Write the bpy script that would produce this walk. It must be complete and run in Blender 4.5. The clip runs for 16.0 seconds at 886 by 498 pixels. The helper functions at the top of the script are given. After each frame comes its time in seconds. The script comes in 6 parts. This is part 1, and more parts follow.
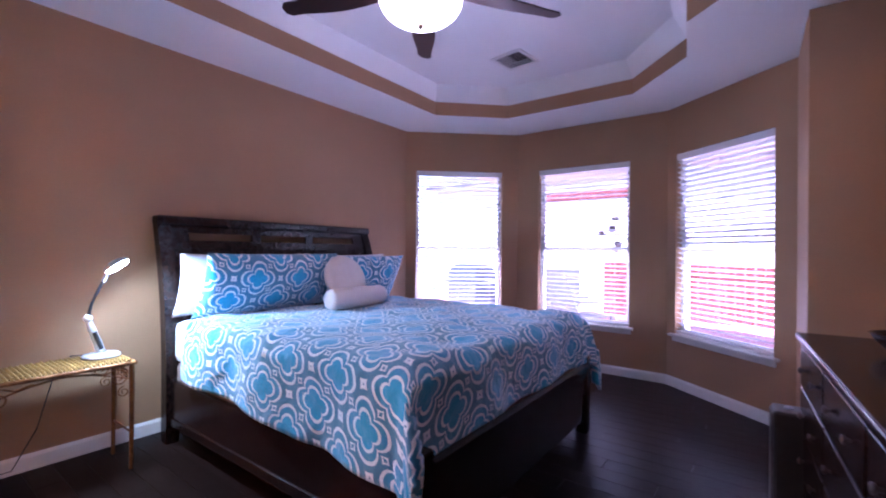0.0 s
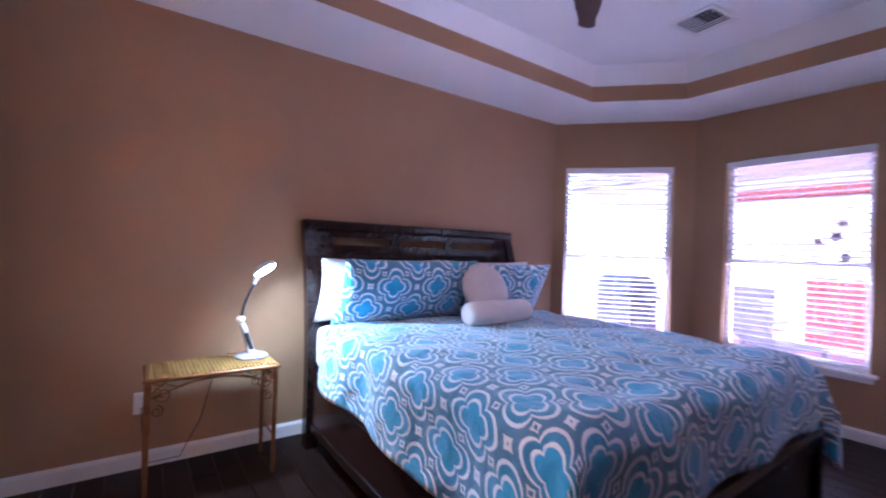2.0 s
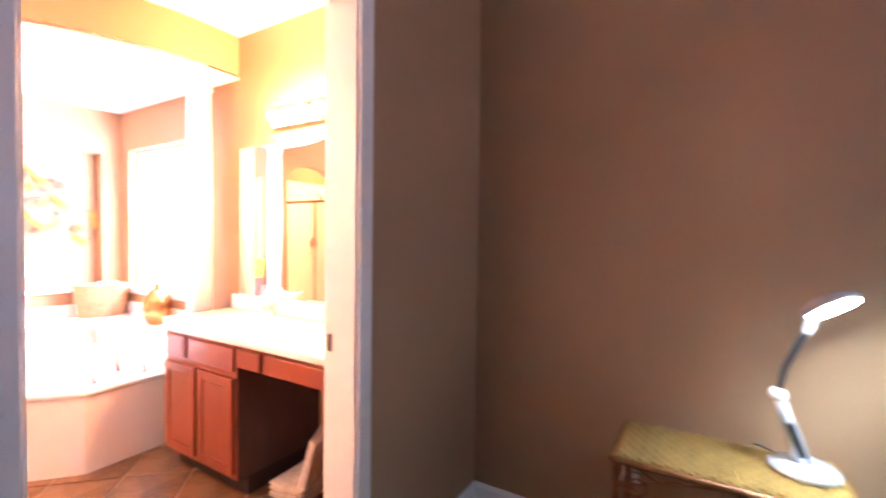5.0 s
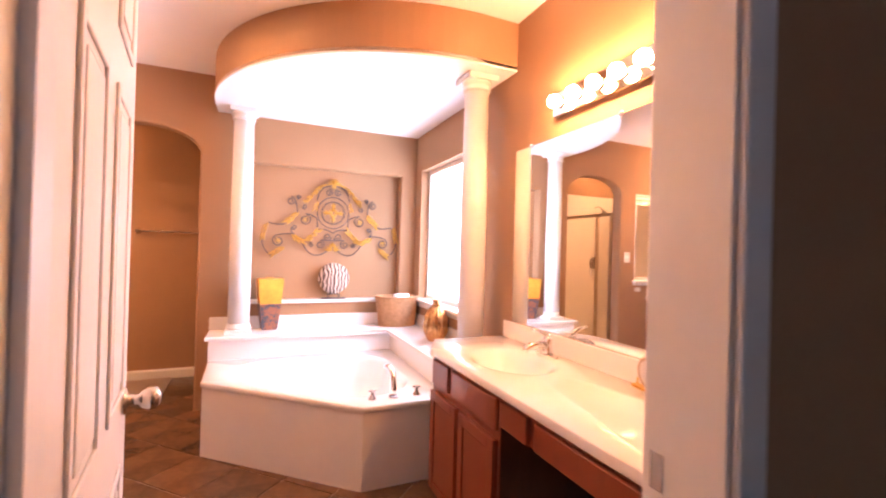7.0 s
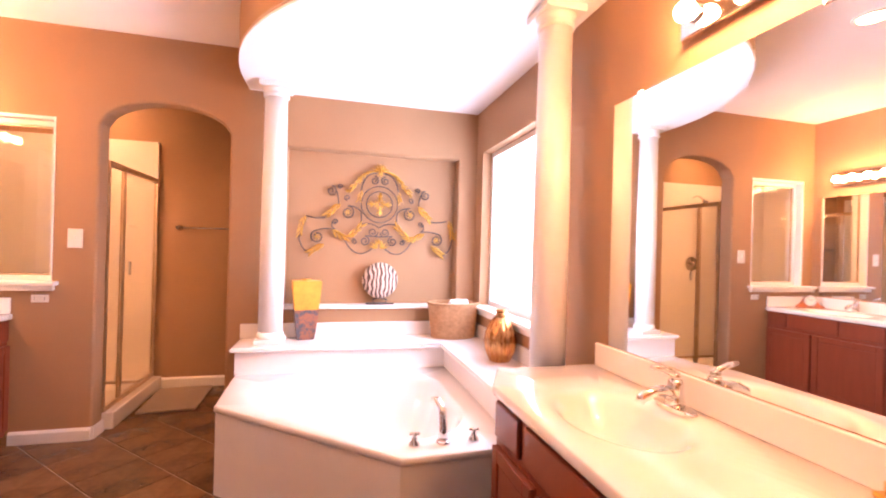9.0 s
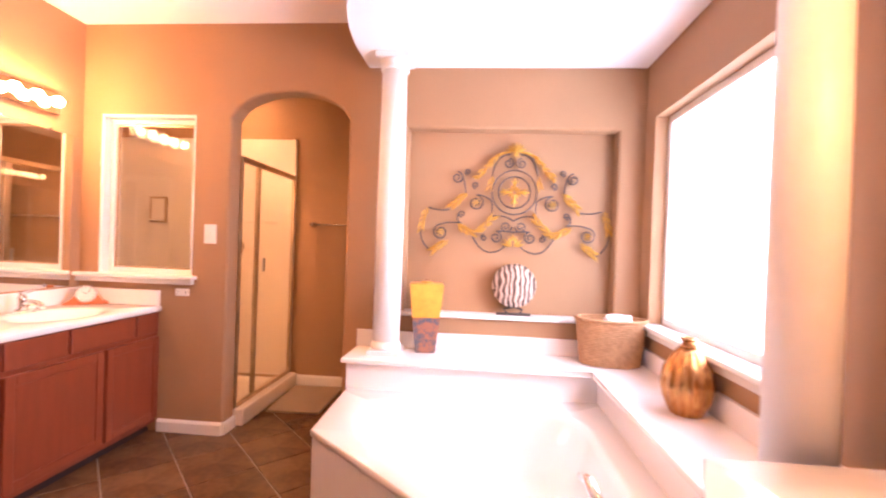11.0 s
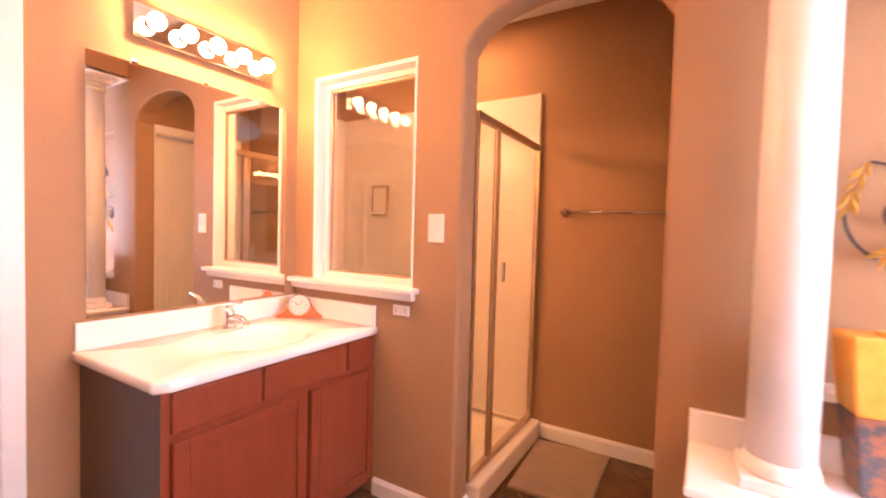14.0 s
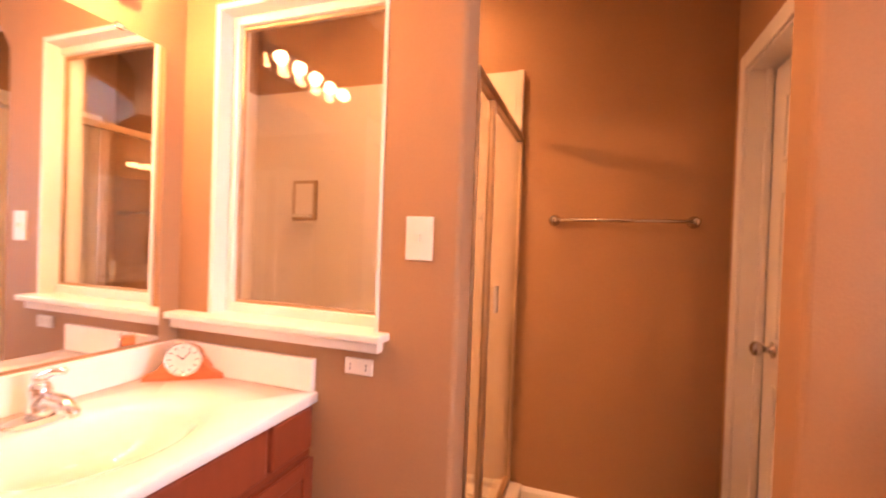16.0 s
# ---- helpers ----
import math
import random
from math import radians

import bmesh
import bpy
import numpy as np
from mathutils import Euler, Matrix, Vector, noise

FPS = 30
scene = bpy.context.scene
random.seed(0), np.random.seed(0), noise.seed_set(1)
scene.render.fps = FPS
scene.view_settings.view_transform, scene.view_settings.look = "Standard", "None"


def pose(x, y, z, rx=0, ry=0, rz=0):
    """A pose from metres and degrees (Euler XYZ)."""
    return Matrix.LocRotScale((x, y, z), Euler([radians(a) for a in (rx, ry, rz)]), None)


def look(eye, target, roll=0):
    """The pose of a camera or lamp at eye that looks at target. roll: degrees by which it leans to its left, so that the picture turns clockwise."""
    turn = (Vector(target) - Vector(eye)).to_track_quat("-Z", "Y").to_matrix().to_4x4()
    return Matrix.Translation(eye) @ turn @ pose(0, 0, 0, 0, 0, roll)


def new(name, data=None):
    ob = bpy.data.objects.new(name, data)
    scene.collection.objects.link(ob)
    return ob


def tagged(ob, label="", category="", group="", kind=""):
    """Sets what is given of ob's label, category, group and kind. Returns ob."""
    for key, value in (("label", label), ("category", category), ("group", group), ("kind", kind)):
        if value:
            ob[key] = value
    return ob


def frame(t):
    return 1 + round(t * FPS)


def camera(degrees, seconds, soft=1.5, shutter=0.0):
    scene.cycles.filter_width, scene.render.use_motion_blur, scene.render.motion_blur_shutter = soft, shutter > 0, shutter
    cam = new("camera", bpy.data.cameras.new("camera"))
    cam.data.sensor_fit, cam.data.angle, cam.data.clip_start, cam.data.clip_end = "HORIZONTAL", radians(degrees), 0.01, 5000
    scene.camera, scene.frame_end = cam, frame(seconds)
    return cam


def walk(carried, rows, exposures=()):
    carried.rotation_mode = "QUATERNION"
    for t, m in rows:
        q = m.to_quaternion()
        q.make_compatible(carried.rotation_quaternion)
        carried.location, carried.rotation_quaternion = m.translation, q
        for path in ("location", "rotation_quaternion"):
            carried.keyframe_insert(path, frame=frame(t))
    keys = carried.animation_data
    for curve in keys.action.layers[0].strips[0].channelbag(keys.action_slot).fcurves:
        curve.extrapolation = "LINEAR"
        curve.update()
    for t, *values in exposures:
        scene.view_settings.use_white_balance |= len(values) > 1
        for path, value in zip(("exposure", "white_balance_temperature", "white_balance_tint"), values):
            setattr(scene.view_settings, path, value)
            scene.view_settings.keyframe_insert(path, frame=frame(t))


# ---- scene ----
cam = camera(91.5, 16.0, soft=2.0, shutter=0.6)
PATH = [
    (0, (0.378, 0.482, 1.230), (-0.809, 2.092, 1.239), 0.6),
    (0.5, (0.302, 0.527, 1.244), (-0.956, 2.081, 1.252), 0.9),
    (1, (0.242, 0.600, 1.256), (-1.128, 2.057, 1.262), 1.2),
    (1.5, (0.130, 0.655, 1.247), (-1.346, 2.004, 1.264), 1.6),
    (2, (0.058, 0.742, 1.270), (-1.573, 1.899, 1.276), 2.0),
    (2.5, (-0.032, 0.883, 1.275), (-1.825, 1.771, 1.284), 2.1),
    (3, (-0.170, 0.955, 1.292), (-2.082, 1.543, 1.287), 2.0),
    (3.5, (-0.382, 0.984, 1.288), (-2.366, 1.237, 1.279), 2.0),
    (4, (-0.573, 1.030, 1.312), (-2.566, 0.873, 1.268), 1.4),
    (4.5, (-0.777, 1.075, 1.303), (-2.673, 0.439, 1.262), 1.1),
    (5, (-0.960, 1.037, 1.300), (-2.669, -0.001, 1.247), 0.7),
    (5.2, (-1.036, 1.008, 1.292), (-2.640, -0.186, 1.244), 0.7),
    (7.3, (-1.43, 0.398, 1.290), (-2.143, -1.471, 1.293), 1.7),
    (7.5, (-1.457, 0.352, 1.294), (-2.135, -1.53, 1.291), 1.7),
    (8, (-1.493, 0.189, 1.287), (-2.141, -1.703, 1.293), 1.6),
    (8.2, (-1.53, 0.125, 1.285), (-2.151, -1.776, 1.293), 1.6),
    (10.3, (-1.692, -0.487, 1.254), (-1.876, -2.479, 1.239), 1.7),
    (10.5, (-1.705, -0.544, 1.257), (-1.804, -2.542, 1.242), 1.8),
    (11, (-1.773, -0.718, 1.254), (-1.615, -2.712, 1.24), 2.0),
    (11.5, (-1.728, -0.848, 1.254), (-1.375, -2.816, 1.238), 2.0),
    (12, (-1.629, -1.059, 1.255), (-1.087, -2.984, 1.238), 1.9),
    (12.5, (-1.532, -1.26, 1.256), (-0.802, -3.123, 1.233), 2.0),
    (13, (-1.422, -1.469, 1.256), (-0.525, -3.256, 1.22), 2.0),
    (13.5, (-1.271, -1.62, 1.260), (-0.267, -3.348, 1.203), 1.8),
    (14, (-1.066, -1.756, 1.261), (-0.037, -3.469, 1.185), 1.6),
    (14.5, (-0.893, -1.908, 1.253), (0.146, -3.616, 1.186), 1.3),
    (15, (-0.739, -2.064, 1.255), (0.267, -3.792, 1.209), 1.4),
    (15.5, (-0.633, -2.159, 1.260), (0.265, -3.946, 1.227), 1.7),
    (16, (-0.532, -2.23, 1.266), (0.122, -4.12, 1.243), 2.1),
]
EXPOSURES = [(0, 2.80, 4990, 41), (2.5, 2.80, 5080, 38), (4.0, 2.80, 5850, 46), (5.0, 2.84, 5900, 35), (5.2, 2.1, 6000, 31), (7.3, 1.15, 6100, 34), (12.0, 1.15, 6200, 35), (14.0, 1.2, 6500, 37), (16, 1.2, 7250, 43)]
walk(cam, [(t, look(eye, target, roll)) for t, eye, target, roll in PATH], EXPOSURES)

# ---- world, sun and large lights ----
world = bpy.data.worlds.new("sky")
scene.world = world
world.use_nodes = True
wn = world.node_tree.nodes
sky = wn.new("ShaderNodeTexSky")
sky.sky_type, sky.sun_disc = "NISHITA", False
sky.sun_elevation, sky.sun_rotation = radians(68), radians(165)
world.node_tree.links.new(sky.outputs[0], wn["Background"].inputs[0])
wn["Background"].inputs[1].default_value = 0.15
sun = new("sun", bpy.data.lights.new("sun", "SUN"))
sun.data.energy, sun.data.angle, sun.data.color = 3.6, radians(0.5), (1.0, 0.95, 0.88)
sun.matrix_world = look((0.97, -3.62, 9.27), (0, 0, 0))


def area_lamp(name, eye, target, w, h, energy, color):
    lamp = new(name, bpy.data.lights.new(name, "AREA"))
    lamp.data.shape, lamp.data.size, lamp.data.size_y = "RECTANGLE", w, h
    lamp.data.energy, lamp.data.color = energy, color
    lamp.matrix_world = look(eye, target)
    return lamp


# daylight that falls through the frosted bathroom window
area_lamp("window_daylight", (-2.93, -2.55, 1.40), (0.0, -2.55, 1.40), 1.28, 1.15, 27, (0.87, 0.93, 1.0))
# unseen fill lamps added under the three bay windows, standing in for patio bounce
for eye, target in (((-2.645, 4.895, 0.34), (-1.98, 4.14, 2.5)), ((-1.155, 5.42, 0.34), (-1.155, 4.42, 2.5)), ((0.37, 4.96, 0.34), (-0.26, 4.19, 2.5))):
    area_lamp("sill_fill_lamp", eye, target, 0.85, 0.30, 8.5, (0.90, 0.88, 1.0))

# ---- material helpers ----


def nodes_of(name):
    m = bpy.data.materials.new(name)
    m.use_nodes = True
    return m, m.node_tree.nodes, m.node_tree.links, m.node_tree.nodes["Principled BSDF"]


def put(nt, kind, **values):
    n = nt.new(kind)
    for key, value in values.items():
        n.inputs[key].default_value = value
    return n


def mat(name, c1, c2=None, scale=6.0, rough=0.5, metal=0.0, bump=0.0, bump_scale=None, stretch=(1, 1, 1), spread=0.12,
        per_object=0.0, coat=0.0, sheen=0.0, spec=0.5, emit=None, emit_strength=0.0, subsurf=0.0):
    """A surface with broad and fine variation between two colours, uneven gloss and fine relief."""
    m, n, l, p = nodes_of(name)
    c2 = c2 or tuple(min(1.0, c * 0.82) for c in c1)
    tc = n.new("ShaderNodeTexCoord")
    mp = n.new("ShaderNodeMapping")
    mp.inputs["Scale"].default_value = stretch
    l.new(tc.outputs["Object"], mp.inputs[0])
    broad = put(n, "ShaderNodeTexNoise", Scale=scale, Detail=3.0, Roughness=0.6)
    fine = put(n, "ShaderNodeTexNoise", Scale=bump_scale or scale * 9, Detail=2.0, Roughness=0.6)
    for t in (broad, fine):
        l.new(mp.outputs[0], t.inputs["Vector"])
    add = n.new("ShaderNodeMath")
    add.operation = "MULTIPLY_ADD"
    add.inputs[1].default_value = 0.35
    l.new(fine.outputs[0], add.inputs[0])
    l.new(broad.outputs[0], add.inputs[2])
    value = add.outputs[0]
    if per_object:
        info = n.new("ShaderNodeObjectInfo")
        extra = n.new("ShaderNodeMath")
        extra.operation = "MULTIPLY_ADD"
        extra.inputs[1].default_value = per_object
        l.new(info.outputs["Random"], extra.inputs[0])
        l.new(value, extra.inputs[2])
        value = extra.outputs[0]
    ramp = n.new("ShaderNodeValToRGB")
    middle = 0.67 + per_object / 2
    ramp.color_ramp.elements[0].position, ramp.color_ramp.elements[1].position = middle - spread * 1.6, middle + spread * 1.6
    ramp.color_ramp.elements[0].color, ramp.color_ramp.elements[1].color = (*c2, 1), (*c1, 1)
    l.new(value, ramp.inputs[0])
    l.new(ramp.outputs[0], p.inputs["Base Color"])
    gloss = n.new("ShaderNodeMapRange")
    gloss.inputs["To Min"].default_value, gloss.inputs["To Max"].default_value = max(0.02, rough * 0.85), min(1, rough * 1.15)
    l.new(broad.outputs[0], gloss.inputs[0])
    l.new(gloss.outputs[0], p.inputs["Roughness"])
    p.inputs["Metallic"].default_value = metal
    p.inputs["Coat Weight"].default_value = coat
    p.inputs["Sheen Weight"].default_value = sheen
    p.inputs["Specular IOR Level"].default_value = spec
    p.inputs["Subsurface Weight"].default_value = subsurf
    if emit:
        p.inputs["Emission Color"].default_value = (*emit, 1)
        p.inputs["Emission Strength"].default_value = emit_strength
    if bump:
        b = put(n, "ShaderNodeBump", Strength=bump, Distance=0.01)
        l.new(fine.outputs[0], b.inputs["Height"])
        l.new(b.outputs[0], p.inputs["Normal"])
    return m


def glass(name, rough=0.0, tint=(1, 1, 1)):
    m, n, l, p = nodes_of(name)
    p.inputs["Base Color"].default_value = (*tint, 1)
    p.inputs["Roughness"].default_value = rough
    p.inputs["Transmission Weight"].default_value = 1.0
    p.inputs["IOR"].default_value = 1.45
    return m


def mirror_material(name):
    m, n, l, p = nodes_of(name)
    p.inputs["Base Color"].default_value = (0.90, 0.91, 0.90, 1)
    p.inputs["Metallic"].default_value, p.inputs["Roughness"].default_value = 1.0, 0.006
    return m


def glow(name, color, strength):
    m, n, l, p = nodes_of(name)
    p.inputs["Base Color"].default_value = (0.9, 0.9, 0.88, 1)
    p.inputs["Roughness"].default_value = 0.3
    p.inputs["Emission Color"].default_value = (*color, 1)
    p.inputs["Emission Strength"].default_value = strength
    return m


def trellis(name, period=0.32):
    """Printed cotton: teal quatrefoils inside white and slate outlines, on a staggered grid, from the cloth's own UV in metres."""
    m, n, l, p = nodes_of(name)
    uv = n.new("ShaderNodeUVMap")
    wob = put(n, "ShaderNodeTexNoise", Scale=9.0, Detail=2.0)
    l.new(uv.outputs[0], wob.inputs["Vector"])
    mix = n.new("ShaderNodeVectorMath")
    mix.operation = "MULTIPLY_ADD"
    mix.inputs[1].default_value = (0.016, 0.016, 0.0)
    l.new(wob.outputs["Color"], mix.inputs[0])
    l.new(uv.outputs[0], mix.inputs[2])

    def math_node(kind, a, b=None):
        q = n.new("ShaderNodeMath")
        q.operation = kind
        for socket, value in zip(q.inputs, (a, b)):
            if isinstance(value, (int, float)):
                socket.default_value = value
            elif value is not None:
                l.new(value, socket)
        return q.outputs[0]

    def motif(offset):
        """The size of the four-lobed outline through each point, round the nearest centre of one square grid."""
        o = n.new("ShaderNodeVectorMath")
        o.operation = "ADD"
        o.inputs[1].default_value = (offset, offset, 0)
        l.new(mix.outputs[0], o.inputs[0])
        w = n.new("ShaderNodeVectorMath")
        w.operation = "WRAP"
        w.inputs[1].default_value, w.inputs[2].default_value = (period / 2, period / 2, 1), (-period / 2, -period / 2, -1)
        l.new(o.outputs[0], w.inputs[0])
        xyz = n.new("ShaderNodeSeparateXYZ")
        l.new(w.outputs[0], xyz.inputs[0])
        xx = math_node("MULTIPLY", xyz.outputs[0], xyz.outputs[0])
        yy = math_node("MULTIPLY", xyz.outputs[1], xyz.outputs[1])
        total = math_node("ADD", math_node("ADD", xx, yy), 0.000001)
        lobe = math_node("DIVIDE", math_node("ABSOLUTE", math_node("SUBTRACT", xx, yy)), total)
        lobe = math_node("POWER", lobe, 0.8)
        return math_node("DIVIDE", math_node("SQRT", total), math_node("ADD", math_node("MULTIPLY", lobe, 0.42), 0.76))

    best = math_node("MINIMUM", motif(0.0), motif(period / 2))
    span = n.new("ShaderNodeMapRange")
    span.inputs["From Max"].default_value = 0.16
    l.new(best, span.inputs[0])
    ramp = n.new("ShaderNodeValToRGB")
    cr = ramp.color_ramp
    teal, slate, blue, white = (0.016, 0.34, 0.58, 1), (0.062, 0.225, 0.36, 1), (0.034, 0.27, 0.47, 1), (0.84, 0.86, 0.88, 1)
    stops = [(0.0, teal), (0.335, white), (0.405, blue), (0.545, white), (0.62, slate), (0.755, white), (0.825, slate)]
    cr.interpolation = "CONSTANT"
    cr.elements[0].position, cr.elements[0].color = stops[0]
    cr.elements[1].position, cr.elements[1].color = stops[1]
    for pos, c in stops[2:]:
        cr.elements.new(pos).color = c
    l.new(span.outputs[0], ramp.inputs[0])
    l.new(ramp.outputs[0], p.inputs["Base Color"])
    # pale blue sheen imitates window light glancing off the cloth
    p.inputs["Roughness"].default_value, p.inputs["Sheen Weight"].default_value = 0.75, 0.75
    p.inputs["Sheen Tint"].default_value = (0.70, 0.85, 1.0, 1)
    weave = put(n, "ShaderNodeTexNoise", Scale=14.0, Detail=4.0)
    l.new(uv.outputs[0], weave.inputs["Vector"])
    b = put(n, "ShaderNodeBump", Strength=0.7, Distance=0.03)
    l.new(weave.outputs[0], b.inputs["Height"])
    l.new(b.outputs[0], p.inputs["Normal"])
    return m


def zebra(name):
    m, n, l, p = nodes_of(name)
    tc = n.new("ShaderNodeTexCoord")
    w = put(n, "ShaderNodeTexWave", Scale=10.5, Distortion=5.0, Detail=1.5)
    w.inputs["Detail Scale"].default_value = 1.4
    l.new(tc.outputs["Object"], w.inputs["Vector"])
    ramp = n.new("ShaderNodeValToRGB")
    ramp.color_ramp.elements[0].position, ramp.color_ramp.elements[1].position = 0.46, 0.60
    ramp.color_ramp.elements[0].color, ramp.color_ramp.elements[1].color = (0.080, 0.042, 0.027, 1), (0.62, 0.49, 0.40, 1)
    l.new(w.outputs[0], ramp.inputs[0])
    l.new(ramp.outputs[0], p.inputs["Base Color"])
    p.inputs["Roughness"].default_value = 0.35
    return m


# ---- materials ----
PAINT = mat("taupe_wall_paint", (0.390, 0.232, 0.126), (0.352, 0.206, 0.109), scale=1.2, rough=0.62, bump=0.10, bump_scale=120, spec=0.3)
WHITE = mat("white_ceiling_paint", (0.87, 0.86, 0.86), (0.84, 0.83, 0.83), scale=1.5, rough=0.8, bump=0.12, bump_scale=150, spec=0.2)
TRIM = mat("white_gloss_trim", (0.80, 0.78, 0.76), (0.75, 0.73, 0.70), scale=3, rough=0.35, bump=0.02)
DOORW = mat("white_door_paint", (0.80, 0.76, 0.72), (0.76, 0.72, 0.68), scale=2, rough=0.4, bump=0.03, bump_scale=60)
PLANK = mat("dark_plank", (0.020, 0.010, 0.008), (0.010, 0.005, 0.004), scale=3.5, rough=0.32, bump=0.10, bump_scale=40, stretch=(1, 9, 1), per_object=0.22, spec=0.06)
TILE = mat("brown_slate_tile", (0.175, 0.092, 0.045), (0.060, 0.034, 0.019), scale=4.0, rough=0.26, bump=0.16, bump_scale=26, per_object=0.20, spread=0.16)
GROUT = mat("pale_brown_grout", (0.30, 0.215, 0.145), (0.22, 0.155, 0.10), scale=30, rough=0.9)
ESPRESSO = mat("espresso_wood", (0.022, 0.010, 0.008), (0.010, 0.005, 0.004), scale=5, rough=0.25, bump=0.03, bump_scale=40, stretch=(1, 6, 6), coat=0.08, spec=0.3)
CHERRY = mat("cherry_cabinet_wood", (0.235, 0.050, 0.020), (0.175, 0.036, 0.014), scale=4, rough=0.33, bump=0.05, bump_scale=50, stretch=(7, 7, 1), coat=0.15, per_object=0.10, spread=0.30)
# darker and less red than the cherry of the fronts
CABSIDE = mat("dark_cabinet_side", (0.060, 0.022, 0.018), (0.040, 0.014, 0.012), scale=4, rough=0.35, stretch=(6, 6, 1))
CABIN = mat("cabinet_inside", (0.025, 0.010, 0.007), rough=0.7)
MARBLE = mat("cultured_marble", (0.84, 0.81, 0.79), (0.81, 0.77, 0.74), scale=3, rough=0.16, coat=0.4)
ACRYLIC = mat("white_acrylic", (0.82, 0.81, 0.81), (0.80, 0.78, 0.78), scale=2, rough=0.14, coat=0.4)
APRON = mat("tub_apron_panel", (0.78, 0.75, 0.73), (0.74, 0.71, 0.69), scale=2, rough=0.25)
SURROUND = mat("shower_surround", (0.80, 0.74, 0.68), (0.77, 0.71, 0.64), scale=3, rough=0.22)
CHROME = mat("chrome", (0.80, 0.80, 0.80), (0.74, 0.74, 0.75), scale=5, rough=0.08, metal=1.0)
NICKEL = mat("brushed_nickel", (0.62, 0.57, 0.52), (0.50, 0.46, 0.42), scale=8, rough=0.22, metal=1.0)
BRONZE = mat("bronze_shower_frame", (0.56, 0.42, 0.29), (0.44, 0.32, 0.21), scale=8, rough=0.36, metal=0.8)
GLASS = glass("clear_glass")
SHOWERGLASS = glass("obscure_shower_glass", rough=0.06, tint=(0.96, 0.93, 0.88))
FROST = glass("frosted_glass", rough=0.45)
MIRROR = mirror_material("mirror_silver")
TRELLIS = trellis("quatrefoil_cotton")
LINEN = mat("white_cotton", (0.78, 0.77, 0.78), (0.70, 0.69, 0.71), scale=9, rough=0.9, bump=0.3, bump_scale=45, sheen=0.3)
PLUSH = mat("ivory_plush", (0.76, 0.68, 0.66), (0.68, 0.60, 0.58), scale=12, rough=0.95, bump=0.5, bump_scale=160, sheen=0.6)
SHEET = mat("beige_box_spring_cloth", (0.33, 0.24, 0.20), (0.26, 0.18, 0.15), scale=12, rough=0.9, bump=0.2)
WICKER = mat("golden_wicker", (0.40, 0.24, 0.06), (0.27, 0.155, 0.04), scale=20, rough=0.5, bump=0.2, per_object=0.15)
AGEDGOLD = mat("rusty_gold_iron", (0.30, 0.13, 0.035), (0.16, 0.06, 0.02), scale=22, rough=0.45, metal=0.5, bump=0.2)
GOLDLEAF = mat("gold_leaf", (0.80, 0.47, 0.08), (0.42, 0.22, 0.04), scale=30, rough=0.35, metal=0.65, bump=0.25)
IRON = mat("dark_iron", (0.120, 0.100, 0.098), (0.070, 0.058, 0.056), scale=25, rough=0.5, metal=0.6, bump=0.15)
SILVERPLASTIC = mat("silver_plastic", (0.62, 0.62, 0.64), (0.54, 0.54, 0.57), scale=10, rough=0.25, metal=0.4)
WHITEPLASTIC = mat("white_plastic", (0.80, 0.77, 0.73), (0.77, 0.74, 0.70), scale=10, rough=0.35)
BLACKPLASTIC = mat("black_plastic", (0.02, 0.02, 0.022), (0.012, 0.012, 0.014), scale=10, rough=0.4)
FANBLADE = mat("dark_walnut_blade", (0.040, 0.014, 0.010), (0.022, 0.008, 0.006), scale=6, rough=0.3, stretch=(1, 7, 7))
SLAT = mat("white_blind_slat", (0.80, 0.78, 0.80), (0.76, 0.74, 0.76), scale=6, rough=0.4)
BASKET = mat("tan_woven_basket", (0.54, 0.31, 0.155), (0.38, 0.20, 0.09), scale=40, rough=0.75, bump=0.3)
BRASSVASE = mat("copper_gold_glaze", (0.70, 0.38, 0.13), (0.36, 0.14, 0.05), scale=12, rough=0.22, metal=0.85, stretch=(5, 5, 0.7))
AMBER = mat("amber_wax", (0.85, 0.42, 0.06), (0.75, 0.30, 0.04), scale=10, rough=0.35, subsurf=0.2)
MOSAIC = mat("floral_mosaic", (0.34, 0.135, 0.075), (0.085, 0.095, 0.120), scale=30, rough=0.3, spread=0.05)
ZEBRA = zebra("zebra_print")
MAT = mat("taupe_bath_mat", (0.30, 0.215, 0.15), (0.24, 0.165, 0.11), scale=14, rough=0.95, bump=0.6, bump_scale=120, sheen=0.4)
CLOCKWOOD = mat("orange_clock_wood", (0.55, 0.17, 0.06), (0.42, 0.12, 0.04), scale=8, rough=0.4, stretch=(1, 1, 6))
DIAL = mat("ivory_dial", (0.80, 0.76, 0.70), rough=0.4)
PAPER = mat("paper", (0.62, 0.56, 0.48), (0.40, 0.34, 0.28), scale=15, rough=0.8, per_object=0.3)
BULB = glow("warm_bulb", (1.0, 0.49, 0.175), 140.0)
CANLIGHT = glow("recessed_lamp_lens", (1.0, 0.52, 0.19), 190.0)
GLOBE = glow("fan_globe_glass", (1.0, 0.93, 0.90), 1.4)
LED = glow("cool_led_panel", (0.70, 0.97, 0.92), 76.0)
REDWOOD = mat("red_stained_wood", (0.24, 0.050, 0.045), (0.17, 0.032, 0.030), scale=5, rough=0.7, stretch=(1, 1, 4), per_object=0.1)
STUCCO = mat("pale_stucco", (0.72, 0.68, 0.68), (0.66, 0.62, 0.62), scale=8, rough=0.9, bump=0.3)
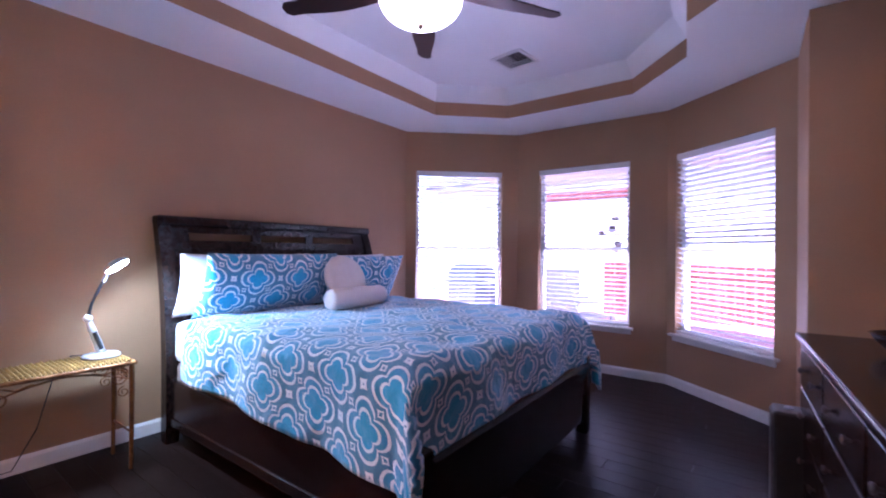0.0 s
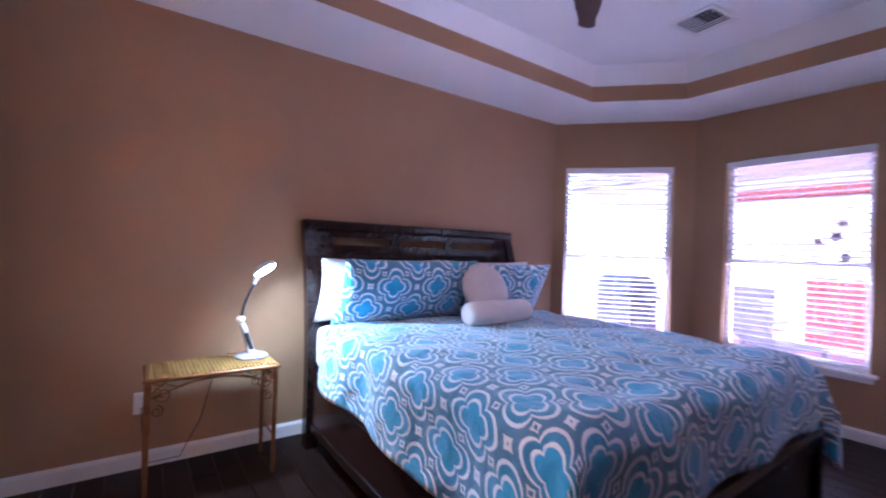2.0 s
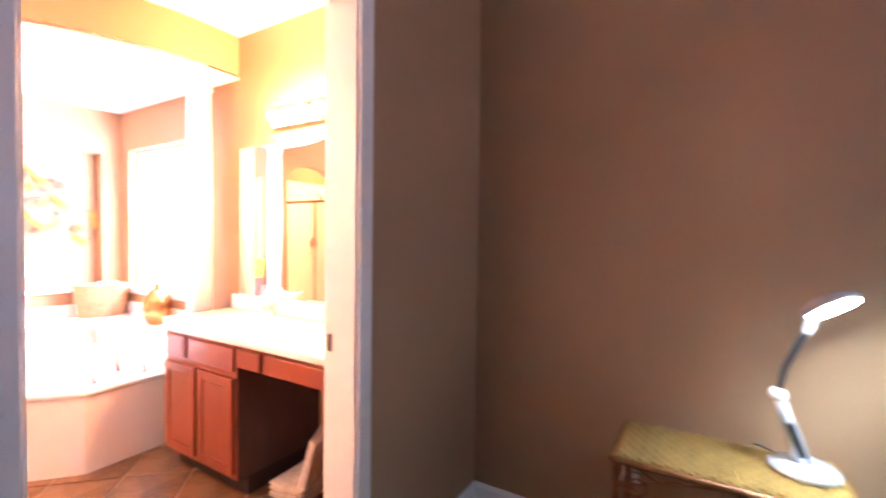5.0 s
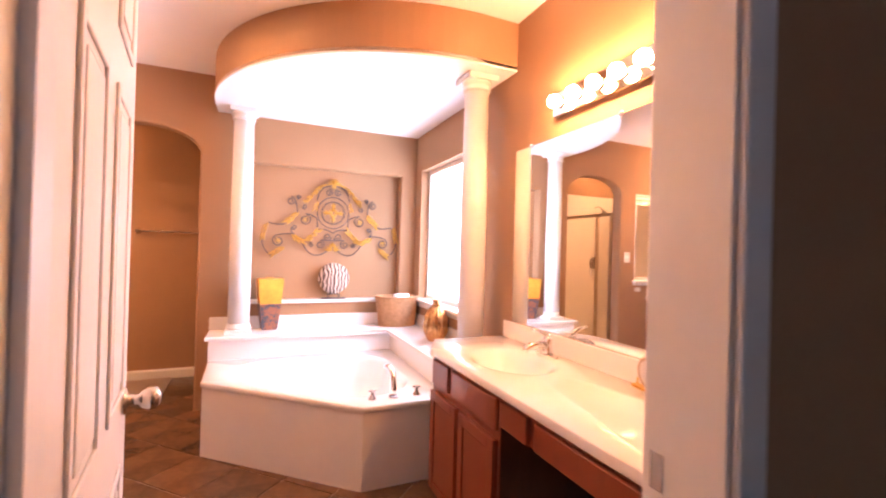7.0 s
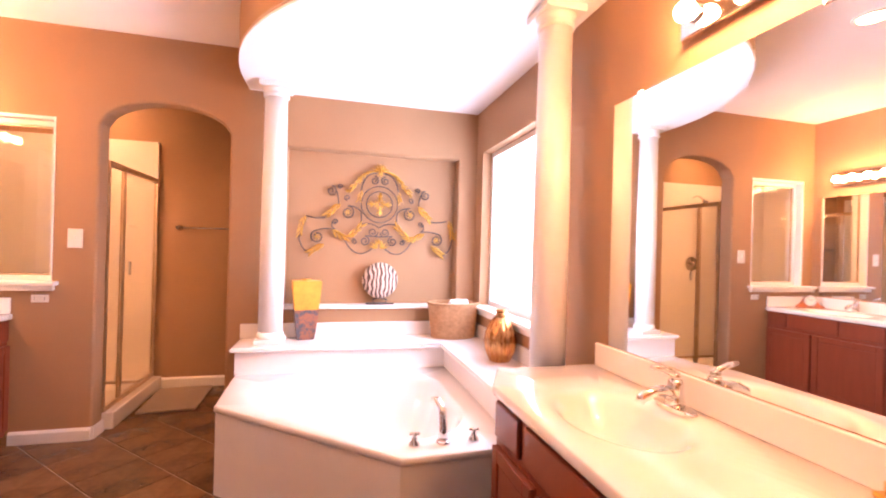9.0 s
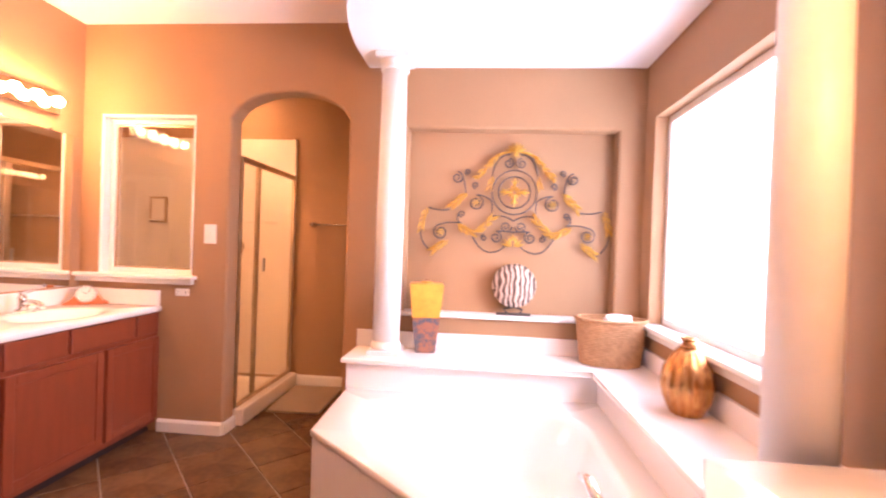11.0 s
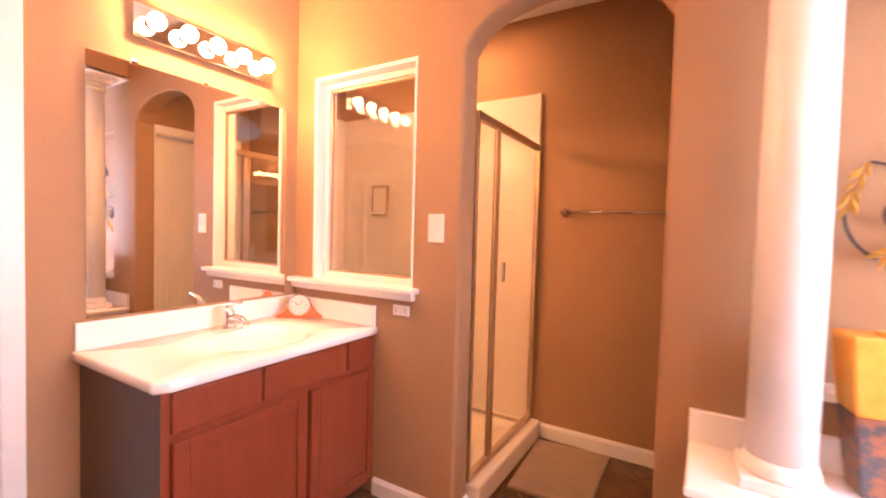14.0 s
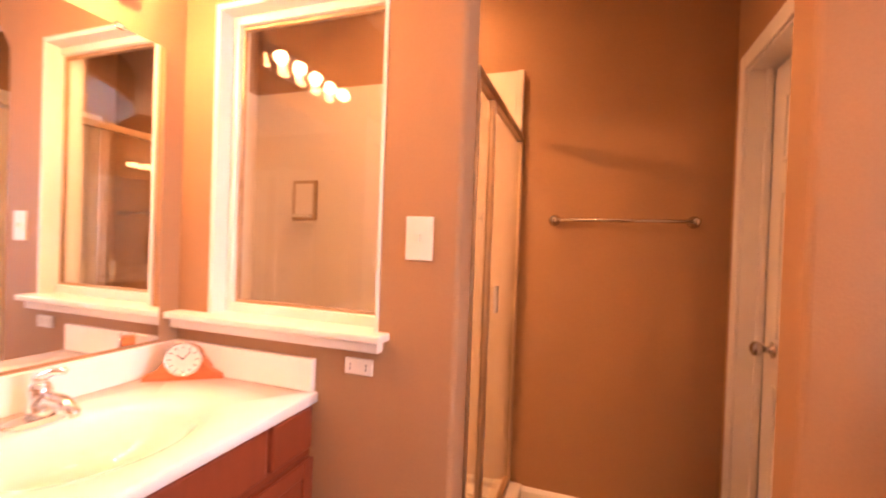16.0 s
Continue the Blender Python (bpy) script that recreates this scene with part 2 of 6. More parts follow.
PATIO = mat("red_patio_concrete", (0.46, 0.21, 0.20), (0.38, 0.16, 0.155), scale=3, rough=0.85, bump=0.2)
GRASS = mat("dry_lawn", (0.11, 0.12, 0.05), (0.06, 0.075, 0.03), scale=3, rough=0.95, bump=0.5)
CHARCOAL = mat("charcoal_outdoor_metal", (0.15, 0.15, 0.165), (0.10, 0.10, 0.115), scale=9, rough=0.5, bump=0.1)
OUTGREY = mat("weathered_grey_wood", (0.42, 0.40, 0.41), (0.33, 0.31, 0.32), scale=7, rough=0.8, bump=0.2, stretch=(1, 5, 1))
ROOF = mat("grey_shingle", (0.10, 0.09, 0.09), (0.06, 0.055, 0.055), scale=12, rough=0.9)
# ---- mesh helpers ----


def finish(name, bm, material, parent=None, label="", smooth=False):
    me = bpy.data.meshes.new(name)
    bmesh.ops.recalc_face_normals(bm, faces=bm.faces[:])
    bm.to_mesh(me)
    bm.free()
    if smooth:
        me.polygons.foreach_set("use_smooth", [True] * len(me.polygons))
    me.materials.append(material)
    ob = new(name, me)
    if parent:
        ob.parent = parent
    if label:
        ob["label"] = label
    return ob


def part(name, bm, material, parent, label="", smooth=False):
    return finish(name, bm, material, parent, label, smooth)


def thing(name, label, category, group="", at=(0, 0, 0), turn=0):
    ob = new(name)
    ob.empty_display_size = 0.05
    ob.matrix_world = pose(*at, 0, 0, turn)
    return tagged(ob, label, category, group)


def structure(ob, label, category="wall"):
    return tagged(ob, label, category, "", "structure")


def box(x0, x1, y0, y1, z0, z1, bevel=0.0, bm=None, m=None):
    own = bmesh.new()
    bmesh.ops.create_cube(own, size=1.0)
    bmesh.ops.transform(own, verts=own.verts[:], matrix=Matrix.LocRotScale(((x0 + x1) / 2, (y0 + y1) / 2, (z0 + z1) / 2), None, (abs(x1 - x0), abs(y1 - y0), abs(z1 - z0))))
    if bevel:
        bmesh.ops.bevel(own, geom=own.edges[:], offset=bevel, segments=2, profile=0.5, affect="EDGES")
    return merge(bm, own, m)


def merge(bm, own, m=None):
    if m is not None:
        bmesh.ops.transform(own, verts=own.verts[:], matrix=m)
    if bm is None:
        return own
    tmp = bpy.data.meshes.new("tmp")
    own.to_mesh(tmp)
    own.free()
    bm.from_mesh(tmp)
    bpy.data.meshes.remove(tmp)
    return bm


def prism(points, z0, z1, bevel=0.0, bm=None, m=None):
    own = bmesh.new()
    low = [own.verts.new((x, y, z0)) for x, y in points]
    high = [own.verts.new((x, y, z1)) for x, y in points]
    own.faces.new(low[::-1])
    own.faces.new(high)
    for i in range(len(points)):
        j = (i + 1) % len(points)
        own.faces.new((low[i], low[j], high[j], high[i]))
    if bevel:
        edges = [e for e in own.edges if abs(e.verts[0].co.z - e.verts[1].co.z) < 1e-6]
        bmesh.ops.bevel(own, geom=edges, offset=bevel, segments=2, profile=0.5, affect="EDGES")
    return merge(bm, own, m)


def lathe(profile, seg=32, bm=None, m=None, ripple=0, depth=0.0):
    """A turned body from (radius, z) pairs; ripple: ribs round it."""
    own = bmesh.new()
    rings = []
    for r, z in profile:
        ring = []
        for i in range(seg):
            a = 2 * math.pi * i / seg
            k = r * (1 + depth * math.cos(ripple * a)) if ripple else r
            ring.append(own.verts.new((k * math.cos(a), k * math.sin(a), z)))
        rings.append(ring)
    for a, b in zip(rings, rings[1:]):
        for i in range(seg):
            j = (i + 1) % seg
            own.faces.new((a[i], a[j], b[j], b[i]))
    if profile[0][0] > 1e-4:
        own.faces.new(rings[0][::-1])
    if profile[-1][0] > 1e-4:
        own.faces.new(rings[-1])
    bmesh.ops.remove_doubles(own, verts=own.verts[:], dist=1e-5)
    return merge(bm, own, m)


def tube(points, r, seg=8, bm=None, closed=False, m=None, taper=None):
    """A round bar along points."""
    own = bmesh.new()
    pts = [Vector(p) for p in points]
    rings = []
    up = Vector((0.13, 0.31, 0.94))
    n = len(pts)
    for i, p in enumerate(pts):
        a = pts[(i - 1) % n] if (closed or i > 0) else pts[i]
        b = pts[(i + 1) % n] if (closed or i < n - 1) else pts[i]
        t = (b - a).normalized()
        s = t.cross(up)
        s = s.normalized() if s.length > 1e-4 else t.orthogonal().normalized()
        u = s.cross(t)
        k = r * (taper(i / (n - 1)) if taper else 1)
        rings.append([own.verts.new(p + k * (math.cos(2 * math.pi * j / seg) * s + math.sin(2 * math.pi * j / seg) * u)) for j in range(seg)])
        up = u
    pairs = list(zip(rings, rings[1:])) + ([(rings[-1], rings[0])] if closed else [])
    for a, b in pairs:
        for j in range(seg):
            k = (j + 1) % seg
            own.faces.new((a[j], a[k], b[k], b[j]))
    if not closed:
        own.faces.new(rings[0][::-1])
        own.faces.new(rings[-1])
    return merge(bm, own, m)


def ball(r, m=None, bm=None, seg=20, squash=(1, 1, 1)):
    own = bmesh.new()
    bmesh.ops.create_uvsphere(own, u_segments=seg, v_segments=max(6, seg // 2), radius=r)
    bmesh.ops.scale(own, vec=squash, verts=own.verts[:])
    return merge(bm, own, m)


def wall_mesh(p0, p1, thick, z0, z1, openings=(), cuts=()):
    """A wall from p0 to p1, its thickness to the left of that way, with openings (from, to, bottom, top) cut right through."""
    p0, p1 = Vector((*p0, 0)), Vector((*p1, 0))
    run = (p1 - p0).normalized()
    side = Vector((-run.y, run.x, 0)) * thick
    length = (p1 - p0).length
    ss = sorted({0.0, length, *[v for o in openings for v in o[:2]]})
    zz = sorted({z0, z1, *cuts, *[v for o in openings for v in o[2:]]})
    bm = bmesh.new()
    cache = {}

    def vert(i, j, k):
        key = (i, j, k)
        if key not in cache:
            cache[key] = bm.verts.new(p0 + run * ss[i] + side * k + Vector((0, 0, zz[j])))
        return cache[key]

    def solid(i, j):
        if not (0 <= i < len(ss) - 1 and 0 <= j < len(zz) - 1):
            return False
        s, z = (ss[i] + ss[i + 1]) / 2, (zz[j] + zz[j + 1]) / 2
        return not any(o[0] < s < o[1] and o[2] < z < o[3] for o in openings)

    for i in range(len(ss) - 1):
        for j in range(len(zz) - 1):
            if not solid(i, j):
                continue
            for k in (0, 1):
                bm.faces.new((vert(i, j, k), vert(i + 1, j, k), vert(i + 1, j + 1, k), vert(i, j + 1, k)))
            for di, dj, a, b in ((-1, 0, (0, 0), (0, 1)), (1, 0, (1, 0), (1, 1)), (0, -1, (0, 0), (1, 0)), (0, 1, (0, 1), (1, 1))):
                if not solid(i + di, j + dj):
                    bm.faces.new((vert(i + a[0], j + a[1], 0), vert(i + b[0], j + b[1], 0), vert(i + b[0], j + b[1], 1), vert(i + a[0], j + a[1], 1)))
    return bm


def wall(name, p0, p1, thick, z0, z1, openings=(), label="taupe painted plaster wall", material=None):
    return structure(finish(name, wall_mesh(p0, p1, thick, z0, z1, openings), material or PAINT), label)


def strip(name, points, inset, height, label, closed=False, gaps=()):
    """Baseboard along a line of floor points; each straight piece is proud of the wall by inset to the right of the way."""
    root = structure(thing(name, label, "baseboard"), label, "baseboard")
    for i, (a, b) in enumerate(zip(points, points[1:])):
        a, b = Vector((*a, 0)), Vector((*b, 0))
        run = (b - a).normalized()
        out = Vector((run.y, -run.x, 0)) * inset
        bm = bmesh.new()
        prof = [(0, 0), (1, 0), (1, 0.80), (0.55, 0.93), (0.3, 1.0), (0, 1.0)]
        ends = []
        for p in (a, b):
            ends.append([bm.verts.new(p + out * u + Vector((0, 0, height * v))) for u, v in prof])
        for k in range(len(prof)):
            j = (k + 1) % len(prof)
            bm.faces.new((ends[0][k], ends[0][j], ends[1][j], ends[1][k]))
        bm.faces.new(ends[0][::-1])
        bm.faces.new(ends[1])
        part("board", bm, TRIM, root)
    return root


# ---- bedroom shell ----
BED_CEIL, BATH_CEIL, SOFFIT = 2.58, 2.615, 2.335
bay = [(-2.865, 0.08), (-2.865, 4.17), (-1.90, 5.02), (-0.335, 5.02), (0.575, 4.275), (0.585, 3.58), (1.20, 3.58), (1.20, 0.08)]
WZ0, WZ1 = 0.49, 2.145
wall("wall_west", (-2.865, -0.06), (-2.865, 4.17), 0.14, 0, BED_CEIL)
wall("wall_bay_northwest", bay[1], bay[2], 0.14, 0, BED_CEIL, [(0.112, 1.106, WZ0, WZ1)])
wall("wall_bay_north", bay[2], bay[3], 0.14, 0, BED_CEIL, [(0.262, 1.228, WZ0, WZ1)])
wall("wall_bay_northeast", bay[3], bay[4], 0.14, 0, BED_CEIL, [(0.10, 1.022, WZ0, WZ1)])
wall("wall_bay_return", bay[4], bay[5], 0.10, 0, BED_CEIL)
wall("wall_north_east_part", bay[5], bay[6], 0.14, 0, BED_CEIL)
wall("wall_east", bay[6], bay[7], 0.14, 0, BED_CEIL)
DOOR_W, DOOR_E, DOOR_H = -2.008, -1.19, 2.085
wall("wall_between_rooms", (1.34, 0.08), (-2.88, 0.08), 0.125, 0, 2.95, [(1.34 - DOOR_E, 1.34 - DOOR_W, 0, DOOR_H)])

# tray ceiling: a flat perimeter with an opening, a taupe upstand, a white splay and the raised field
outer = [(-3.05, -0.1), (1.34, -0.1), (1.34, 3.78), (0.74, 3.78), (0.74, 4.38), (-0.25, 5.24), (-2.0, 5.24), (-3.05, 4.27)]
tray = [(-2.24, 1.20), (-1.75, 0.70), (-0.05, 0.70), (0.45, 1.20), (0.45, 2.95), (0.02, 3.34), (-0.04, 3.845), (-0.51, 4.378), (-1.695, 4.382), (-2.235, 3.875)]
mid = Vector((-0.93, 2.5))


def ring_mesh(rings, cap=True):
    bm = bmesh.new()
    rows = [[bm.verts.new(p) for p in r] for r in rings]
    for a, b in zip(rows, rows[1:]):
        for i in range(len(a)):
            j = (i + 1) % len(a)
            bm.faces.new((a[i], a[j], b[j], b[i]))
    if cap:
        bm.faces.new(rows[-1])
    return bm


def at_z(points, z, shrink=0.0):
    out = []
    for x, y in points:
        v = Vector((x, y)) - mid
        v = v * (1 - shrink / v.length)
        out.append((mid.x + v.x, mid.y + v.y, z))
    return out


def on_outline(poly, a):
    """The distance from the middle of the tray to a closed outline, in the direction a."""
    best = 9.0
    dx, dy = math.cos(a), math.sin(a)
    for (x0, y0), (x1, y1) in zip(poly, poly[1:] + poly[:1]):
        ex, ey = x1 - x0, y1 - y0
        den = dx * ey - dy * ex
        if abs(den) < 1e-9:
            continue
        t = ((x0 - mid.x) * ey - (y0 - mid.y) * ex) / den
        u = ((x0 - mid.x) * dy - (y0 - mid.y) * dx) / den
        if t > 0 and -1e-6 <= u <= 1 + 1e-6:
            best = min(best, t)
    return best


angles = sorted({round(math.atan2(y - mid.y, x - mid.x), 6) for x, y in outer + tray})
edge_in = [(mid.x + on_outline(tray, a) * math.cos(a), mid.y + on_outline(tray, a) * math.sin(a)) for a in angles]
edge_out = [(mid.x + on_outline(outer, a) * math.cos(a), mid.y + on_outline(outer, a) * math.sin(a)) for a in angles]
flat = ring_mesh([[(x, y, BED_CEIL + 0.10) for x, y in edge_out], [(x, y, BED_CEIL) for x, y in edge_out], [(x, y, BED_CEIL) for x, y in edge_in]], cap=False)
structure(finish("ceiling_perimeter", flat, WHITE), "flat white ceiling border round a raised tray", "ceiling")
structure(finish("ceiling_upstand", ring_mesh([at_z(tray, BED_CEIL), at_z(tray, BED_CEIL + 0.13)], cap=False), PAINT), "taupe band round the raised ceiling tray", "ceiling")
top = ring_mesh([at_z(tray, BED_CEIL + 0.13), at_z(tray, BED_CEIL + 0.14, 0.015), at_z(tray, BED_CEIL + 0.26, 0.13)])
structure(finish("ceiling", top, WHITE), "white raised tray ceiling with splayed sides", "ceiling")
structure(finish("roof_deck", box(-3.2, 1.5, -0.2, 5.4, 2.97, 3.02), WHITE), "plain deck above the bedroom ceiling", "ceiling")

strip("baseboard_bedroom", [(-2.065, 0.08), (-2.865, 0.08), *bay[1:], (-1.08, 0.08)], 0.014, 0.09, "white painted baseboard along the bedroom walls")
subfloor = structure(finish("floor", box(-3.0, 1.4, 0.01, 5.2, -0.10, -0.012), PLANK), "dark stained hardwood plank floor, lightly glossy", "floor")

# ---- bathroom shell ----
XW, XE, YN, YS = -2.735, 0.815, -0.045, -3.343
BATHWIN = (-3.20, -2.03, 0.86, 2.01)
wall("wall_bath_west", (XW, YS - 0.12), (XW, YN), 0.14, 0, 2.75, [(BATHWIN[0] - YS + 0.12, BATHWIN[1] - YS + 0.12, BATHWIN[2], BATHWIN[3])])
DOOR2 = (-2.20, -1.42, 1.975)
wall("wall_bath_east", (XE, YN), (XE, YS - 0.12), 0.12, 0, 2.75, [(YN - DOOR2[1], YN - DOOR2[0], 0, DOOR2[2])])
PASS = (0.04, 0.680, 0.995, 2.035)
ARCH = (-0.958, -0.195, 2.02, 2.225)
NICHE = (-2.587, -1.33, 0.843, 1.97)
south = wall_mesh((XE, YS), (XW, YS), 0.13, 0, 2.75, [(XE - PASS[1], XE - PASS[0], PASS[2], PASS[3]), (XE - ARCH[1], XE - ARCH[0], 0, ARCH[3]), (XE - NICHE[1], XE - NICHE[0], NICHE[2], NICHE[3])], cuts=(ARCH[2],))
steps = 16
arc = [(ARCH[0] + (ARCH[1] - ARCH[0]) * i / steps, ARCH[2] + (ARCH[3] - ARCH[2] - 0.038) * max(0, 1 - abs(2 * i / steps - 1) ** 2.2) ** 0.64) for i in range(steps + 1)]
prism(arc + [(ARCH[1], PASS[3]), (ARCH[1], ARCH[3]), (ARCH[0], ARCH[3]), (ARCH[0], PASS[3])], 0, 0.13, bm=south, m=Matrix(((1, 0, 0, 0), (0, 0, -1, YS), (0, 1, 0, 0), (0, 0, 0, 1))))
inner = []
for face in south.faces:
    c, nrm = face.calc_center_median(), face.normal
    face.normal_update()
    flat_side = abs(face.normal.y) < 0.5
    in_arch = ARCH[0] - 0.002 < c.x < ARCH[1] + 0.002 and ARCH[2] < c.z < ARCH[3] + 0.002
    if flat_side and in_arch and (c.z > ARCH[3] - 0.002 or (abs(face.normal.x) > 0.99 and min(abs(c.x - ARCH[0]), abs(c.x - ARCH[1])) < 0.002)):
        inner.append(face)
bmesh.ops.delete(south, geom=inner, context="FACES")
bmesh.ops.remove_doubles(south, verts=south.verts[:], dist=0.0005)
bmesh.ops.recalc_face_normals(south, faces=south.faces[:])
seams = []
for e in south.edges:
    if len(e.link_faces) == 2 and e.calc_face_angle(9) < 0.01:
        in_height = all(ARCH[2] - 0.001 < v.co.z < ARCH[3] + 0.001 for v in e.verts)
        if in_height and any(all(abs(v.co.x - side) < 0.001 for v in e.verts) for side in ARCH[:2]):
            seams.append(e)
bmesh.ops.dissolve_edges(south, edges=seams, use_verts=False)
rounded = []
for e in south.edges:
    if len(e.link_faces) == 2 and e.calc_face_angle(0) > 1.1:
        xs, zs, ys = [v.co.x for v in e.verts], [v.co.z for v in e.verts], [v.co.y for v in e.verts]
        arch_edge = min(xs) > ARCH[0] - 0.002 and max(xs) < ARCH[1] + 0.002 and max(zs) < ARCH[3] + 0.002 and max(zs) > 0.01 and abs(ys[0] - ys[1]) < 0.001
        niche_edge = min(xs) > NICHE[0] - 0.002 and max(xs) < NICHE[1] + 0.002 and min(zs) > NICHE[2] - 0.002 and max(zs) < NICHE[3] + 0.002 and min(ys) > YS - 0.001
        if arch_edge or niche_edge:
            rounded.append(e)
bmesh.ops.bevel(south, geom=rounded, offset=0.017, segments=4, profile=0.5, affect="EDGES")
structure(finish("niche_back", box(NICHE[0] - 0.02, NICHE[1] + 0.02, YS - 0.15, YS - 0.10, NICHE[2] - 0.02, NICHE[3] + 0.02), PAINT), "taupe plaster back of a shallow wall niche")
structure(finish("wall_bath_south", south, PAINT), "taupe plaster wall with an arched opening, a niche and a glazed hatch")
structure(finish("niche_sill", box(NICHE[0] - 0.01, NICHE[1] + 0.01, YS - 0.098, YS + 0.022, NICHE[2] - 0.022, NICHE[2] + 0.004, 0.005), TRIM), "white painted sill of a wall niche", "sill")
structure(finish("ceiling_bath", box(-2.9, 1.65, -4.55, 0.0, BATH_CEIL, BATH_CEIL + 0.08), WHITE), "flat white bathroom ceiling", "ceiling")
# curved soffit above the tub
cx, cy, cr = -2.52, -3.10, 1.45
curve = [(cx + cr * math.cos(a), cy + cr * math.sin(a)) for a in [math.pi / 2 * i / 28 for i in range(29)]]
outline = [(XW, YS)] + [(cx + cr, YS)] + curve + [(XW, cy + cr)]
structure(finish("soffit_face", ring_mesh([[(x, y, SOFFIT + 0.012) for x, y in outline], [(x, y, BATH_CEIL + 0.02) for x, y in outline]], cap=False), PAINT), "taupe curved soffit above the corner tub", "soffit")
structure(finish("soffit_underside", prism(outline, SOFFIT, SOFFIT + 0.03, 0.006), WHITE), "white underside of a curved soffit", "soffit")
# the passage and the shower behind the arch
wall("wall_shower_north", (1.60, YS), (0.93, YS), 0.13, 0, 2.75)
YB, XH = -4.37, -1.085
wall("wall_passage_back", (1.60, YB), (-1.25, YB), 0.12, 0, 2.75)
HDOOR = (-4.22, -3.52, 2.00)
wall("wall_passage_west", (XH, YB), (XH, YS - 0.12), 0.12, 0, 2.75, [(HDOOR[0] - YB, HDOOR[1] - YB, 0, HDOOR[2])])
wall("wall_shower_east", (1.45, YS - 0.12), (1.45, YB), 0.12, 0, 2.75)
structure(finish("floor_bath", box(-2.9, 1.55, -4.5, 0.02, -0.10, -0.006), GROUT), "brown slate tiles laid diagonally with pale grout", "floor")
strip("baseboard_bath", [(0.24, YS), (-0.19, YS), (-0.19, YS - 0.13)], 0.016, 0.08, "white baseboard round the wall below the glazed hatch")
strip("baseboard_passage", [(-0.20, YB), (XH, YB)][::-1], -0.014, 0.09, "white baseboard in the shower passage")
strip("baseboard_bath_east", [(XE, -1.34), (XE, YN), (-1.05, YN)][::-1], 0.014, 0.10, "white baseboard along the bathroom wall")
strip("baseboard_bath_end", [(XE, -2.28), (XE, -2.37)], 0.014, 0.10, "short white baseboard beside the vanity cabinet")

# ---- windows, blinds and doors ----


def along(p0, p1, s):
    run = (Vector(p1) - Vector(p0)).normalized()
    p = Vector(p0) + run * s
    return pose(p.x, p.y, 0, 0, 0, math.degrees(math.atan2(run.y, run.x)))


def window(name, m, width, z0, z1, glazing, rail=True, depth=0.14):
    """Local x along the wall, y outward."""
    root = structure(thing(name, "white vinyl sash window with a wooden sill", "window"), "white vinyl sash window with a wooden sill", "window")
    root.matrix_world = m
    f = bmesh.new()
    y0, y1, b = depth - 0.07, depth - 0.01, 0.04
    for x0, x1, za, zb in ((0, b, z0, z1), (width - b, width, z0, z1), (b, width - b, z1 - b, z1), (b, width - b, z0, z0 + b)):
        box(x0, x1, y0, y1, za, zb, 0.004, bm=f)
    part("window_frame", f, TRIM, root)
    mid_z = z0 + (z1 - z0) * 0.47
    if rail:
        part("meeting_rail", box(b, width - b, y0 - 0.01, y1 - 0.01, mid_z - 0.02, mid_z + 0.02, 0.004), TRIM, root)
        spans = ((z0 + b, mid_z - 0.02), (mid_z + 0.02, z1 - b))
    else:
        spans = ((z0 + b, z1 - b),)
    for za, zb in spans:
        pane = part("pane", box(b, width - b, y0 + 0.028, y0 + 0.033, za, zb), glazing, root)
        pane.visible_shadow = False
    sill = box(-0.04, width + 0.04, -0.05, depth - 0.07, z0 - 0.022, z0 + 0.003, 0.006)
    part("sill", sill, TRIM, root)
    part("apron", box(-0.02, width + 0.02, -0.016, -0.001, z0 - 0.065, z0 - 0.023, 0.004), TRIM, root)
    return root


def blind(m, width, z0, z1, tilt, label):
    root = thing("window_blind", label, "blind", "bedroom window blinds")
    root.matrix_world = m
    part("head_rail", box(0.004, width - 0.004, 0.004, 0.058, z1 - 0.06, z1 - 0.003, 0.004), SLAT, root)
    own = bmesh.new()
    n = 7
    prof = [(0.024 * (2 * i / n - 1), 0.0035 * (1 - (2 * i / n - 1) ** 2)) for i in range(n + 1)]
    rows = []
    for x in (0.008, width - 0.008):
        rows.append([own.verts.new((x, y, z)) for y, z in prof] + [own.verts.new((x, y, z - 0.0022)) for y, z in prof[::-1]])
    for i in range(len(rows[0])):
        j = (i + 1) % len(rows[0])
        own.faces.new((rows[0][i], rows[0][j], rows[1][j], rows[1][i]))
    own.faces.new(rows[0][::-1])
    own.faces.new(rows[1])
    first = part("slat", own, SLAT, root)
    first.matrix_basis = pose(0, 0.031, z1 - 0.085, tilt)
    z = z1 - 0.085 - 0.046
    while z > z0 + 0.05:
        s = new("slat", first.data)
        s.parent = root
        s.matrix_basis = pose(0, 0.031, z, tilt + random.uniform(-1.5, 1.5))
        z -= 0.046
    part("bottom_rail", box(0.006, width - 0.006, 0.010, 0.052, z0 + 0.012, z0 + 0.034, 0.004), SLAT, root)
    for x in (0.14, width / 2, width - 0.14):
        part("cord", tube([(x, 0.006, z1 - 0.06), (x, 0.006, z0 + 0.03)], 0.0014, 5), SLAT, root)
    part("tilt_wand", tube([(0.07, -0.004, z1 - 0.05), (0.072, -0.006, z1 - 0.75)], 0.004, 6), SLAT, root)
    return root


